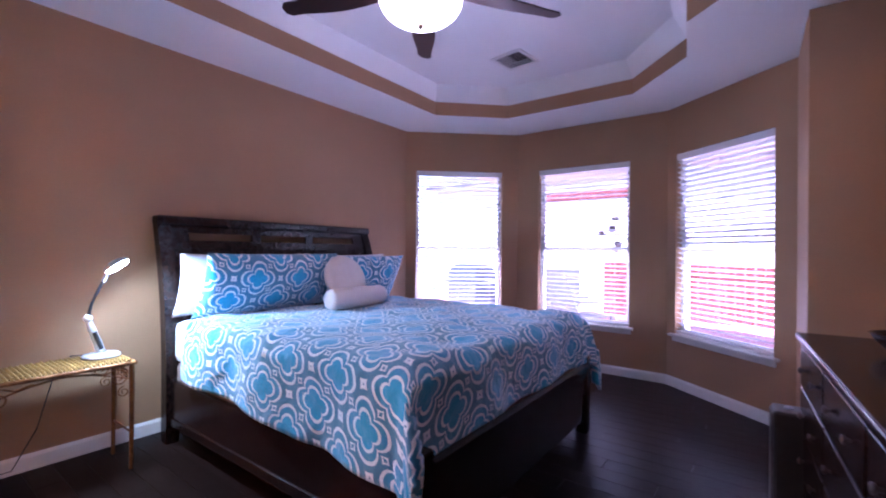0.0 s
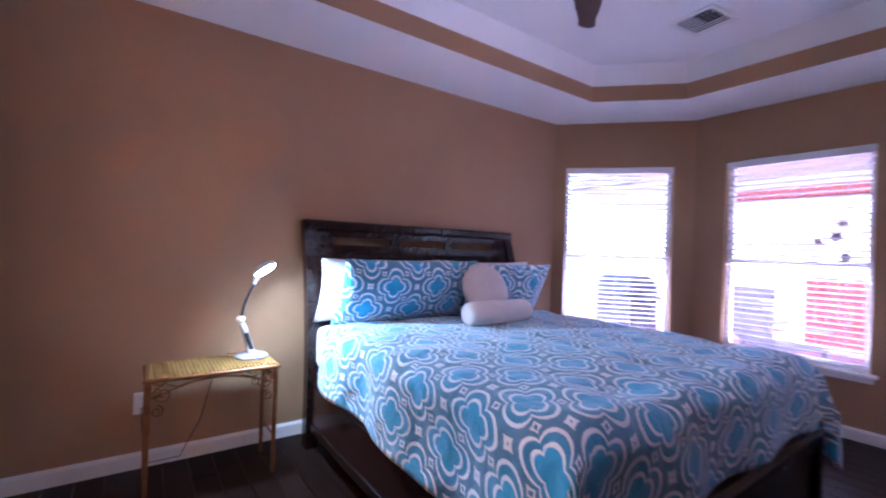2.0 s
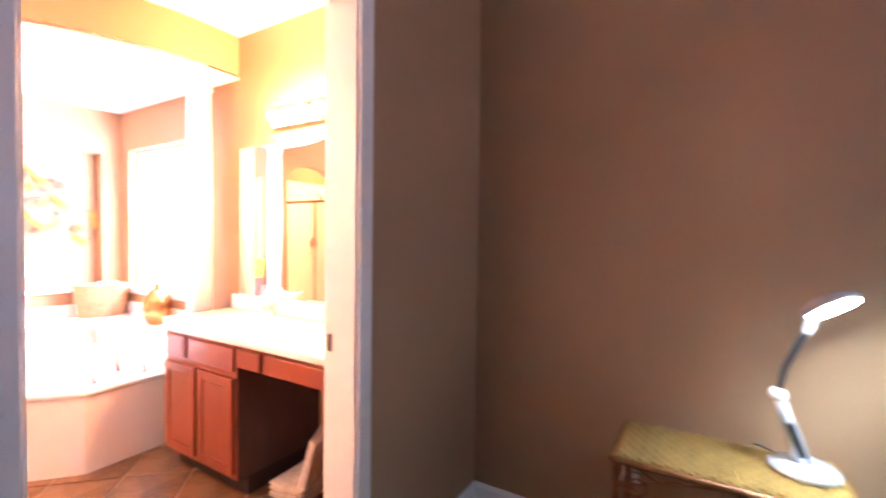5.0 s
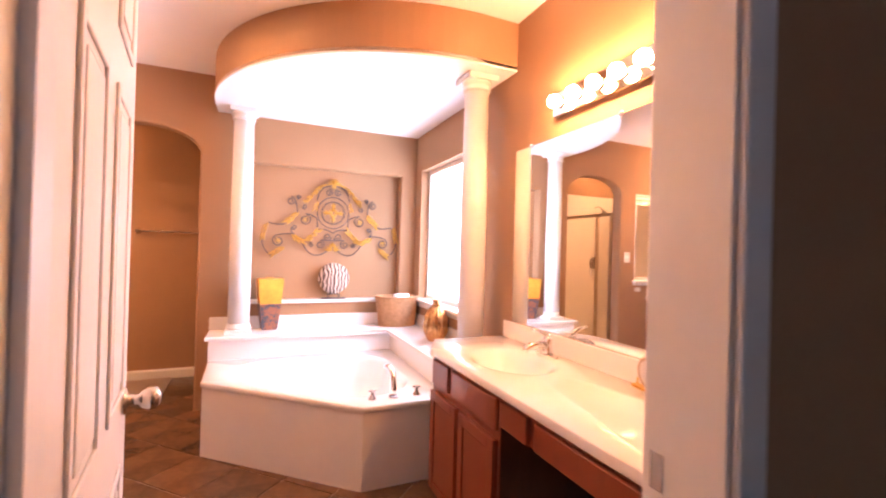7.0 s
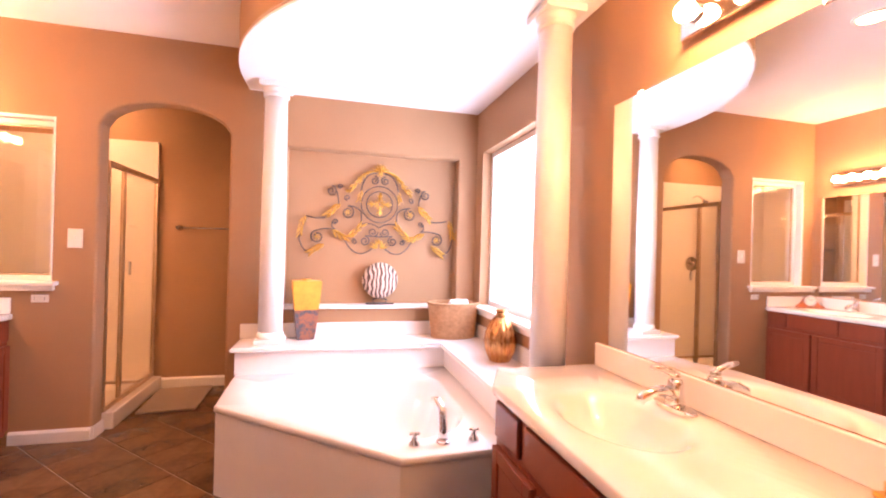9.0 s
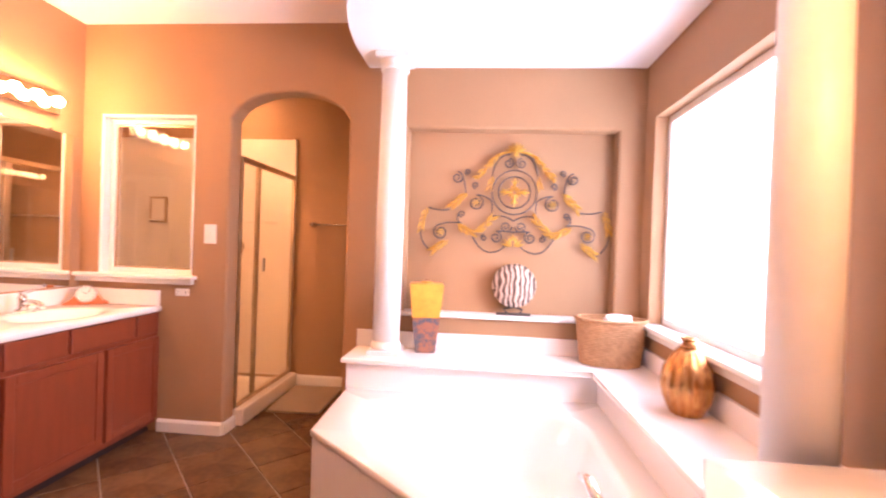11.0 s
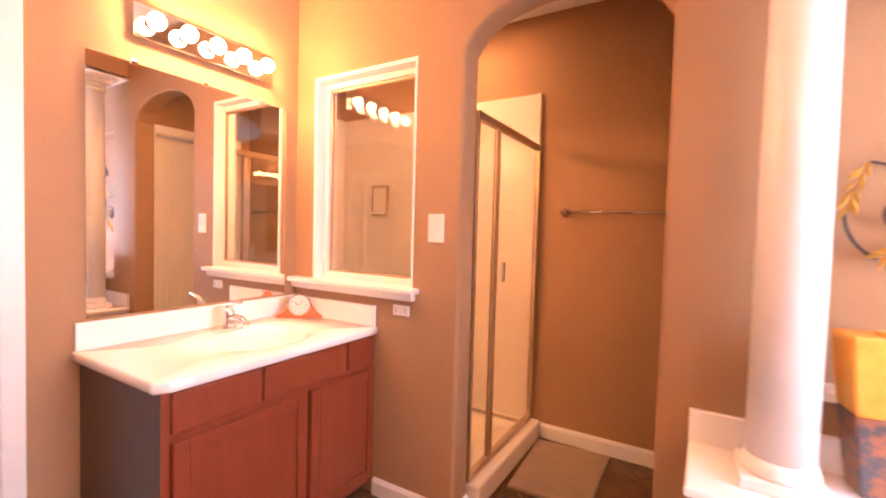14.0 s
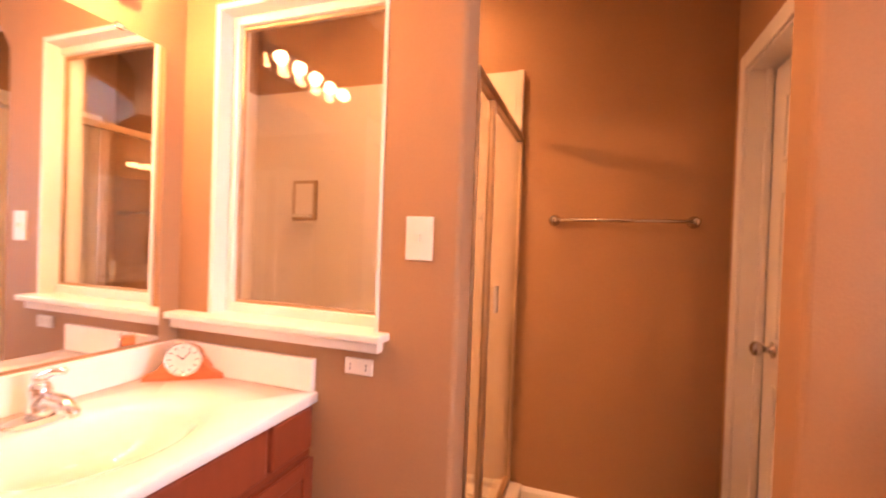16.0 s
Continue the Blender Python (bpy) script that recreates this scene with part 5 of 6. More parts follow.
wicker_basket(-2.535, -3.205)


def ribbed_vase(x, y):
    root = thing("vase", "ribbed copper and gold glazed vase on the ledge", "vase", at=(x, y, LEDGE))
    part("body", lathe([(0.0, 0.0), (0.055, 0.0), (0.060, 0.006), (0.085, 0.06), (0.095, 0.115), (0.085, 0.18), (0.055, 0.235), (0.034, 0.262), (0.0, 0.262)], 72, ripple=14, depth=0.05), BRASSVASE, root, smooth=True)
    part("neck", lathe([(0.0, 0.262), (0.033, 0.262), (0.026, 0.280), (0.026, 0.292), (0.020, 0.292), (0.018, 0.27), (0.0, 0.268)], 32), BRASSVASE, root, smooth=True)
    part("rim", tube([(0.027 * math.cos(a), 0.027 * math.sin(a), 0.297) for a in [2 * math.pi * i / 32 for i in range(32)]], 0.006, 8, closed=True), BRASSVASE, root, smooth=True)


ribbed_vase(-2.62, -2.495)

# ---- vanities ----


def panel_front(root, name, x, face, y0, y1, z0, z1, raised):
    """A cabinet front on the plane x, facing face (+1 or -1)."""
    a, b = sorted((x, x + face * 0.020))
    d = part(name, box(a, b, y0, y1, z0, z1, 0.006), CHERRY, root)
    if raised:
        f = bmesh.new()
        fx0, fx1 = sorted((x + face * 0.020, x + face * 0.028))
        w = 0.046
        for ya, yb, za, zb in ((y0, y0 + w, z0, z1), (y1 - w, y1, z0, z1), (y0 + w, y1 - w, z0, z0 + w), (y0 + w, y1 - w, z1 - w, z1)):
            box(fx0, fx1, ya, yb, za, zb, 0.004, bm=f)
        part("frame", f, CHERRY, d)
        qa, qb = sorted((x + face * 0.0195, x + face * 0.0225))
        part("recessed_panel", box(qa, qb, y0 + w + 0.006, y1 - w - 0.006, z0 + w + 0.006, z1 - w - 0.006, 0.0012), CHERRY, d)
    return d


def faucet(x, y, z, turn):
    root = thing("faucet", "chrome single lever basin faucet on an oval plate", "faucet", "basin faucets", at=(x, y, z), turn=turn)
    part("base_plate", prism([(0.030 * math.cos(t) - 0.0, 0.080 * math.sin(t)) for t in [2 * math.pi * i / 28 for i in range(28)]], 0.0, 0.014, 0.005), CHROME, root)
    part("body", lathe([(0.0, 0.012), (0.030, 0.012), (0.026, 0.030), (0.022, 0.060), (0.024, 0.078), (0.018, 0.092), (0.0, 0.096)], 24), CHROME, root, smooth=True)
    part("spout", tube([(0.010, 0, 0.045), (0.045, 0, 0.060), (0.085, 0, 0.058), (0.120, 0, 0.042), (0.126, 0, 0.030)], 0.016, 12, taper=lambda k: 1.25 - 0.45 * k), CHROME, root, smooth=True)
    lever = part("lever", tube([(0.0, 0, 0.094), (0.012, 0, 0.112), (0.050, 0, 0.126), (0.085, 0, 0.132)], 0.010, 10, taper=lambda k: 1.2 - 0.4 * k), CHROME, root, smooth=True)
    part("lever_cap", ball(0.016, Matrix.Translation((0.0, 0, 0.100)), seg=16), CHROME, lever, smooth=True)
    part("lift_rod", tube([(-0.022, 0, 0.012), (-0.022, 0, 0.085)], 0.003, 6), CHROME, root)


def counter_with_basin(outline_pts, z0, z1, c, rx, ry):
    """A counter slab with an oval basin sunk in it."""
    centre_v = Vector(c)
    crn = [math.atan2(y - c[1], x - c[0]) for x, y in outline_pts]
    angs = sorted([2 * math.pi * i / 64 - math.pi for i in range(64)] + crn)

    def ring(k, z):
        return [(c[0] + k * rx * math.cos(a), c[1] + k * ry * math.sin(a), z) for a in angs]

    def edge(z, grow=0.0):
        out = []
        for a in angs:
            r = hit_poly(outline_pts, a, centre_v) - grow
            out.append((c[0] + r * math.cos(a), c[1] + r * math.sin(a), z))
        return out

    rings_ = [edge(z0), edge(z0 + 0.004, -0.004), edge(z1 - 0.006, -0.004), edge(z1, 0.003), ring(1.18, z1), ring(1.08, z1 - 0.003), ring(1.0, z1 - 0.010), ring(0.90, z1 - 0.030), ring(0.72, z1 - 0.075), ring(0.45, z1 - 0.110), ring(0.08, z1 - 0.125)]
    return ring_mesh(rings_)


CT = 0.807
# vanity beside the tub
V1F = -2.222
van1 = thing("vanity_cabinet", "cherry wood vanity cabinet with a knee space, beside the tub", "cabinet", "bathroom vanities")
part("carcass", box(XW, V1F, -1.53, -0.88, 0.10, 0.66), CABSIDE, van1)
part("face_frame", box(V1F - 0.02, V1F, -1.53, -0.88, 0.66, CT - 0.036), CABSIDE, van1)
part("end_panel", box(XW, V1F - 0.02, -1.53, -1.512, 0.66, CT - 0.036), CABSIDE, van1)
part("front_frame", box(V1F, V1F + 0.005, -1.53, -0.88, 0.10, CT - 0.036), CHERRY, van1)
part("toe_kick", box(XW, V1F - 0.06, -1.52, -0.89, 0.0, 0.10), CABIN, van1)
part("side_panel", box(XW, V1F, -0.084, -0.064, 0.0, CT - 0.036), CHERRY, van1)
for y0, y1 in ((-1.515, -1.33), (-1.29, -0.895)):
    panel_front(van1, "drawer", V1F, 1, y0, y1, 0.635, 0.755, False)
for y0, y1 in ((-1.515, -1.225), (-1.195, -0.895)):
    panel_front(van1, "door", V1F, 1, y0, y1, 0.13, 0.605, True)
part("knee_rail", box(V1F - 0.45, V1F, -0.88, -0.084, 0.66, CT - 0.036), CHERRY, van1)
for y0, y1 in ((-0.87, -0.70), (-0.66, -0.10)):
    panel_front(van1, "drawer", V1F, 1, y0, y1, 0.665, 0.755, False)
top1 = thing("vanity_countertop", "cream cultured marble countertop with an oval basin", "countertop", "vanity countertops")
part("slab", counter_with_basin([(XW, -0.062), (V1F + 0.025, -0.062), (V1F + 0.025, -1.52), (-2.29, -1.715), (XW, -1.715)][::-1], CT - 0.034, CT, (-2.46, -1.20), 0.165, 0.215), MARBLE, top1, smooth=True)
part("backsplash", box(XW, XW + 0.02, -1.700, -0.062, CT, CT + 0.095, 0.004), MARBLE, top1)
part("drain", lathe([(0.0, 0.0), (0.022, 0.0), (0.022, 0.003), (0.0, 0.005)], 18, m=Matrix.Translation((-2.46, -1.20, CT - 0.125))), CHROME, top1)
faucet(-2.655, -1.20, CT, 0)
# vanity on the far side
V2F, Y2N = 0.264, -2.398
van2 = thing("vanity_cabinet", "cherry wood vanity cabinet with two doors and three drawers", "cabinet", "bathroom vanities")
part("carcass", box(V2F, XE, YS + 0.004, Y2N, 0.06, 0.66), CABSIDE, van2, "side panel darker than the fronts")
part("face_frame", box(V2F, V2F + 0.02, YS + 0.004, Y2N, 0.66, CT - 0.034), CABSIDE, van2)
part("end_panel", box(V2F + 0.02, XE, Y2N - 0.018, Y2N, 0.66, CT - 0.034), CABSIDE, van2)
part("front_frame", box(V2F - 0.005, V2F, YS + 0.004, Y2N, 0.06, CT - 0.034), CHERRY, van2)
part("toe_kick", box(V2F + 0.04, XE, YS + 0.004, Y2N - 0.01, 0.0, 0.06), CABIN, van2)
for y0, y1 in ((-2.715, Y2N - 0.025), (-3.140, -2.735), (YS + 0.012, -3.160)):
    panel_front(van2, "drawer", V2F, -1, y0, y1, 0.640, 0.766, False)
for y0, y1 in ((-2.925, Y2N - 0.025), (YS + 0.012, -2.945)):
    panel_front(van2, "door", V2F, -1, y0, y1, 0.095, 0.615, True)
top2 = thing("vanity_countertop", "cream cultured marble countertop with an oval basin and backsplash", "countertop", "vanity countertops")
part("slab", counter_with_basin([(XE, YS + 0.003), (XE, Y2N + 0.02), (V2F - 0.005, Y2N + 0.02), (V2F - 0.025, Y2N - 0.02), (V2F - 0.025, YS + 0.003)], CT - 0.034, CT, (0.50, -2.90), 0.165, 0.215), MARBLE, top2, smooth=True)
part("backsplash", box(XE - 0.02, XE, YS + 0.024, Y2N + 0.018, CT, CT + 0.10, 0.004), MARBLE, top2)
part("side_splash", box(V2F - 0.02, XE - 0.001, YS + 0.002, YS + 0.022, CT, CT + 0.10, 0.004), MARBLE, top2)
part("drain", lathe([(0.0, 0.0), (0.022, 0.0), (0.022, 0.003), (0.0, 0.005)], 18, m=Matrix.Translation((0.50, -2.90, CT - 0.125))), CHROME, top2)
faucet(0.700, -2.89, CT, 180)


def wall_mirror(x, face, y0, y1, z0, z1, label):
    root = thing("wall_mirror", label, "mirror", "vanity mirrors")
    a, b = sorted((x, x + face * 0.006))
    part("glass", box(a, b, y0, y1, z0, z1), MIRROR, root)
    for y in (y0 + 0.15, (y0 + y1) / 2, y1 - 0.15):
        c, d = sorted((x, x + face * 0.010))
        part("clip", box(c, d, y - 0.012, y + 0.012, z1 - 0.008, z1 + 0.010, 0.002), CHROME, root)
    return root


wall_mirror(XW, 1, -1.63, -0.075, CT + 0.098, 1.870, "large frameless wall mirror above the tub side vanity")
wall_mirror(XE, -1, YS + 0.075, -2.415, CT + 0.110, 1.872, "frameless wall mirror above the cherry vanity")


def light_bar(x, face, y0, y1, z0, z1, n):
    root = thing("vanity_light_bar", "chrome vanity light bar with five lit globe bulbs", "light fixture", "vanity lights")
    a, b = sorted((x, x + face * 0.028))
    part("plate", box(a, b, y0, y1, z0, z1, 0.006), CHROME, root)
    for i in range(n):
        y = y0 + (y1 - y0) * (i + 0.5) / n
        z = (z0 + z1) / 2
        sock = part("socket", lathe([(0.0, 0.0), (0.028, 0.0), (0.026, 0.008), (0.019, 0.015), (0.0, 0.015)], 18, m=pose(x + face * 0.028, y, z, 0, 90 * face)), CHROME, root, smooth=True)
        part("bulb", ball(0.031, Matrix.Translation((x + face * 0.070, y, z)), seg=20), BULB, sock, "lit round globe bulb", True)


light_bar(XW, 1, -1.275, -0.50, 1.960, 2.080, 6)
light_bar(XE, -1, -3.160, -2.555, 1.968, 2.095, 5)

# glazed hatch between the vanity and the shower
hatch = structure(thing("window_5", "white framed fixed glass panel between vanity and shower", "window"), "white framed fixed glass panel between vanity and shower", "window")
f = bmesh.new()
px0, px1, pz0, pz1 = PASS
box(px0 + 0.001, px0 + 0.012, YS - 0.128, YS + 0.004, pz0, pz1, bm=f)
box(px1 - 0.020, px1 - 0.001, YS - 0.128, YS + 0.005, pz0, pz1, 0.002, bm=f)
box(px0 + 0.012, px1 - 0.020, YS - 0.128, YS + 0.005, pz1 - 0.020, pz1 - 0.001, 0.002, bm=f)
part("window_frame", f, TRIM, hatch)
bead = bmesh.new()
for x0, x1, za, zb in ((px0 + 0.012, px0 + 0.02, pz0, pz1), (px1 - 0.058, px1 - 0.048, pz0, pz1), (px0, px1 - 0.05, pz1 - 0.062, pz1 - 0.050), (px0, px1 - 0.05, pz0 + 0.045, pz0 + 0.055)):
    box(x0, x1, YS - 0.085, YS - 0.065, za, zb, 0.002, bm=bead)
part("glazing_bead", bead, BRONZE, hatch)
sash = bmesh.new()
box(px1 - 0.048, px1 - 0.020, YS - 0.10, YS - 0.05, pz0, pz1 - 0.020, 0.004, bm=sash)
box(px0 + 0.012, px1 - 0.048, YS - 0.10, YS - 0.05, pz0, pz0 + 0.045, 0.004, bm=sash)
box(px0 + 0.012, px1 - 0.048, YS - 0.10, YS - 0.05, pz1 - 0.050, pz1 - 0.020, 0.004, bm=sash)
part("sash", sash, TRIM, hatch)
pn = part("pane", box(px0 + 0.02, px1 - 0.055, YS - 0.078, YS - 0.073, pz0 + 0.05, pz1 - 0.055), GLASS, hatch)
pn.visible_shadow = False
part("sill", box(px0 - 0.035, XE - 0.002, YS - 0.125, YS + 0.060, pz0 - 0.012, pz0 + 0.012, 0.006), TRIM, hatch)
part("apron", box(px0 - 0.020, XE - 0.002, YS + 0.001, YS + 0.036, pz0 - 0.045, pz0 - 0.012, 0.008), TRIM, hatch)

wall_plate("light_switch", "white single light switch beside the arch", pose(-0.078, YS, 1.279), 0.082, 0.122, "switch")
wall_plate("electrical_outlet", "white horizontal outlet below the glazed hatch", pose(0.098, YS, 0.90), 0.092, 0.048, "outlet")

# ---- shower ----
SX = -0.150
sh = thing("shower_surround", "cream shower surround walls and base", "shower")
part("back_panel", box(SX, 1.449, YB + 0.001, YB + 0.02, 0.08, 2.13, 0.004), SURROUND, sh)
part("east_panel", box(1.43, 1.449, YB + 0.02, YS - 0.131, 0.08, 2.13, 0.004), SURROUND, sh)
north = wall_mesh((1.43, YS - 0.131), (SX, YS - 0.131), 0.010, 0.08, 2.13, [(1.43 - PASS[1] + 0.01, 1.43 - PASS[0] - 0.01, PASS[2] + 0.02, PASS[3] - 0.02)])
part("north_panel", north, SURROUND, sh)
part("base", box(SX, 1.43, YB + 0.02, YS - 0.141, 0.0, 0.06, 0.006), SURROUND, sh)
part("curb", box(SX - 0.10, SX + 0.02, YB + 0.021, YS - 0.142, 0.0, 0.115, 0.010), SURROUND, sh)
part("end_panel", box(SX - 0.035, SX - 0.001, YB + 0.001, YB + 0.03, 0.115, 2.13, 0.004), SURROUND, sh)
door = thing("shower_door", "bronze framed glass shower door, closed", "shower door")
ya, yb, zt = YB + 0.032, YS - 0.143, 1.775
fr = bmesh.new()
for y0, y1, z0, z1 in ((ya, ya + 0.018, 0.115, zt), (yb - 0.018, yb, 0.115, zt), (ya, yb, zt, zt + 0.035), (ya, yb, 0.115, 0.145)):
    box(SX - 0.045, SX - 0.012, y0, y1, z0, z1, 0.003, bm=fr)
part("frame", fr, BRONZE, door)
ym = ya + (yb - ya) * 0.72
st = bmesh.new()
for y in (ym - 0.012, ym + 0.012):
    box(SX - 0.042, SX - 0.016, y - 0.006, y + 0.006, 0.145, zt, 0.003, bm=st)
part("stile", st, BRONZE, door)
for y0, y1 in ((ya + 0.022, ym - 0.021), (ym + 0.021, yb - 0.022)):
    pane = part("glass", box(SX - 0.030, SX - 0.025, y0, y1, 0.145, zt), SHOWERGLASS, door)
    pane.visible_shadow = False
part("handle", box(SX - 0.062, SX - 0.047, ym - 0.075, ym - 0.055, 1.02, 1.12, 0.004), SILVERPLASTIC, door)
valve = thing("shower_valve", "round nickel shower valve on the surround", "shower valve", at=(0.35, YB + 0.021, 1.18))
part("escutcheon", lathe([(0.0, 0.0), (0.085, 0.0), (0.080, 0.010), (0.0, 0.014)], 32, m=pose(0, 0, 0, -90)), NICKEL, valve, smooth=True)
part("knob", lathe([(0.0, 0.01), (0.03, 0.01), (0.034, 0.04), (0.026, 0.055), (0.0, 0.058)], 24, m=pose(0, 0, 0, -90)), NICKEL, valve, smooth=True)
showerhead = thing("shower_sprayer", "chrome shower sprayer on a bent arm", "shower fixture", at=(0.35, YB + 0.021, 1.93))
part("arm", tube([(0, 0, 0.04), (0, 0.06, 0.055), (0, 0.11, 0.03), (0, 0.14, 0.0)], 0.009, 10), CHROME, showerhead, smooth=True)
part("head", lathe([(0.0, 0.02), (0.014, 0.02), (0.018, 0.0), (0.038, -0.03), (0.036, -0.038), (0.0, -0.040)], 24, m=pose(0, 0.15, -0.012, 35)), CHROME, showerhead, smooth=True)
soap = thing("soap_dish", "small framed soap niche on the shower wall", "soap dish", at=(1.055, YB + 0.021, 1.49))
part("frame", box(-0.080, 0.080, 0.0, 0.02, -0.115, 0.115, 0.006), BRONZE, soap)
part("shelf", box(-0.06, 0.06, 0.02, 0.06, -0.10, -0.085, 0.005), WHITEPLASTIC, soap)
part("recess", box(-0.06, 0.06, 0.0201, 0.0215, -0.08, 0.095), SURROUND, soap)


def towel_bar(x0, x1, y, z):
    root = thing("towel_bar", "brushed nickel towel bar on the passage wall", "towel bar")
    part("bar", tube([(x0, y + 0.06, z), (x1, y + 0.06, z)], 0.008, 10), NICKEL, root, smooth=True)
    for x in (x0, x1):
        part("post", lathe([(0.0, 0.0), (0.027, 0.0), (0.026, 0.006), (0.012, 0.012), (0.010, 0.045), (0.016, 0.052), (0.016, 0.068), (0.0, 0.072)], 20, m=pose(x, y, z, -90)), NICKEL, root, smooth=True)


towel_bar(-0.945, -0.355, YB, 1.400)
mat_bm = bmesh.new()
pts = [(-0.675, -3.755), (-0.285, -3.735), (-0.255, -4.30), (-0.665, -4.33)]
prism(pts, 0.001, 0.018, 0.006, bm=mat_bm)
bathmat = finish("bath_mat", mat_bm, MAT)
tagged(bathmat, "thick taupe bath mat in front of the shower", "bath mat")



def recessed_light(x, y, z):
    root = thing("ceiling_light", "round recessed ceiling light, lit", "ceiling light", "recessed lights", at=(x, y, z))
    part("trim_ring", lathe([(0.066, -0.002), (0.092, -0.001), (0.090, -0.008), (0.070, -0.010), (0.066, -0.002)], 32), TRIM, root, smooth=True)
    part("lens", lathe([(0.0, -0.004), (0.066, -0.004), (0.066, -0.001), (0.0, -0.001)], 32), CANLIGHT, root)


recessed_light(-0.97, -1.82, BATH_CEIL)
recessed_light(0.30, -3.93, BATH_CEIL)

# ---- clocks and small things ----
mantel = thing("mantel_clock", "small orange wooden mantel clock with a round dial", "clock", at=(0.680, -3.262, CT), turn=-145)
body_pts = [(-0.115, 0.0), (0.115, 0.0), (0.112, 0.014), (0.075, 0.030), (0.056, 0.062), (0.044, 0.092), (0.02, 0.110), (-0.02, 0.110), (-0.044, 0.092), (-0.056, 0.062), (-0.075, 0.030), (-0.112, 0.014)]
part("case", prism(body_pts, -0.02, 0.02, 0.003, m=Matrix(((1, 0, 0, 0), (0, 0, -1, 0), (0, 1, 0, 0), (0, 0, 0, 1)))), CLOCKWOOD, mantel)
dial = part("dial", lathe([(0.0, 0.0), (0.050, 0.0), (0.050, 0.004), (0.0, 0.004)], 32, m=pose(0, -0.0205, 0.068, 90)), DIAL, mantel, "ivory dial with dark numerals")
part("bezel", tube([(0.051 * math.cos(a), -0.023, 0.068 + 0.051 * math.sin(a)) for a in [2 * math.pi * i / 36 for i in range(36)]], 0.004, 8, closed=True), CHROME, mantel, smooth=True)
marks = bmesh.new()
for i in range(12):
    box(-0.0014, 0.0014, -0.026, -0.0248, 0.034, 0.043, bm=marks, m=pose(0, 0, 0.068) @ pose(0, 0, 0, 0, 30 * i))
part("hour_marks", marks, BLACKPLASTIC, dial)
for ang, ln in ((-50, 0.024), (40, 0.034)):
    part("clock_hand", box(-0.0015, 0.0015, -0.0275, -0.0262, 0.0, ln, m=pose(0, 0, 0.068) @ pose(0, 0, 0, 0, ang)), BLACKPLASTIC, dial)
ring = thing("table_clock", "gold ring clock on a straight foot", "clock", at=(-2.685, -0.652, CT), turn=78)
part("foot", box(-0.075, 0.075, -0.015, 0.015, 0.0, 0.012, 0.003), GOLDLEAF, ring)
for x in (-0.06, 0.06):
    part("post", tube([(x, 0, 0.01), (x, 0, 0.035)], 0.004, 8), GOLDLEAF, ring)
part("ring", tube([(0.050 * math.cos(a), 0, 0.068 + 0.050 * math.sin(a)) for a in [2 * math.pi * i / 36 for i in range(36)]], 0.0075, 8, closed=True), BRONZE, ring, smooth=True)
part("face", lathe([(0.0, -0.004), (0.046, -0.004), (0.046, 0.004), (0.0, 0.004)], 32, m=pose(0, 0, 0.068, 90)), DIAL, ring)
part("clock_hand", box(-0.0015, 0.0015, -0.0062, -0.005, 0.06, 0.095), BLACKPLASTIC, ring)
mag = thing("magazine_stack", "stack of magazines leaning in the vanity knee space", "magazines", at=(-2.47, -0.70, 0), turn=15)
for i in range(6):
    part("magazine", box(-0.13, 0.13, -0.105, 0.105, 0.012 * i, 0.012 * i + 0.011, 0.001, m=pose(0, 0, 0, 0, 0, random.uniform(-12, 12))), PAPER, mag)
for i in range(3):
    part("magazine", box(-0.10, 0.10, -0.006, 0.006, 0.075, 0.31, 0.001, m=pose(0.02, 0.06 - 0.03 * i, 0, -14, 0, 8 * i)), PAPER, mag)

# ---- outdoors ----
structure(finish("ground", box(-400, 400, -400, 400, -0.42, -0.32), GRASS), "dry lawn round the house", "ground")
structure(finish("patio", box(-8.0, 8.0, 5.22, 11.5, -0.33, -0.10), PATIO), "red tinted concrete patio", "patio")


def fence(x0, x1, y, z0, z1):
    root = thing("fence", "red stained board fence beyond the patio", "fence")
    n = int((x1 - x0) / 0.15)
    first = None
    for i in range(n):
        if first is None:
            first = part("board", box(0, 0.142, 0, 0.02, z0, z1, 0.003), REDWOOD, root)
            first.location = (x0, y, 0)
        else:
            b = new("board", first.data)
            b.parent = root
            b.location = (x0 + 0.15 * i, y + random.uniform(-0.003, 0.003), random.uniform(-0.012, 0.012))
    for z in (z0 + 0.3, z1 - 0.3):
        part("rail", box(x0, x1, y + 0.022, y + 0.06, z, z + 0.09), REDWOOD, root)


fence(-2.4, 7.5, 10.2, -0.12, 1.02)


def house():
    root = thing("neighbour_house", "pale stucco neighbouring house with a grey roof", "house")
    w = wall_mesh((8.0, 13.0), (-9.0, 13.0), 0.2, -0.35, 3.4)
    part("wall", w, STUCCO, root)
    part("fascia", box(-9.3, 8.3, 12.55, 12.6, 3.3, 3.5), STUCCO, root, "pale fascia board")
    r = bmesh.new()
    vs = [r.verts.new(p) for p in ((-9.3, 12.5, 3.4), (8.3, 12.5, 3.4), (8.3, 16.5, 5.6), (-9.3, 16.5, 5.6), (-9.3, 12.5, 3.46), (8.3, 12.5, 3.46), (8.3, 16.5, 5.66), (-9.3, 16.5, 5.66))]
    for q in ((0, 1, 2, 3), (4, 5, 6, 7), (0, 1, 5, 4), (1, 2, 6, 5), (2, 3, 7, 6), (3, 0, 4, 7)):
        r.faces.new([vs[i] for i in q])
    part("roof", r, ROOF, root)


house()


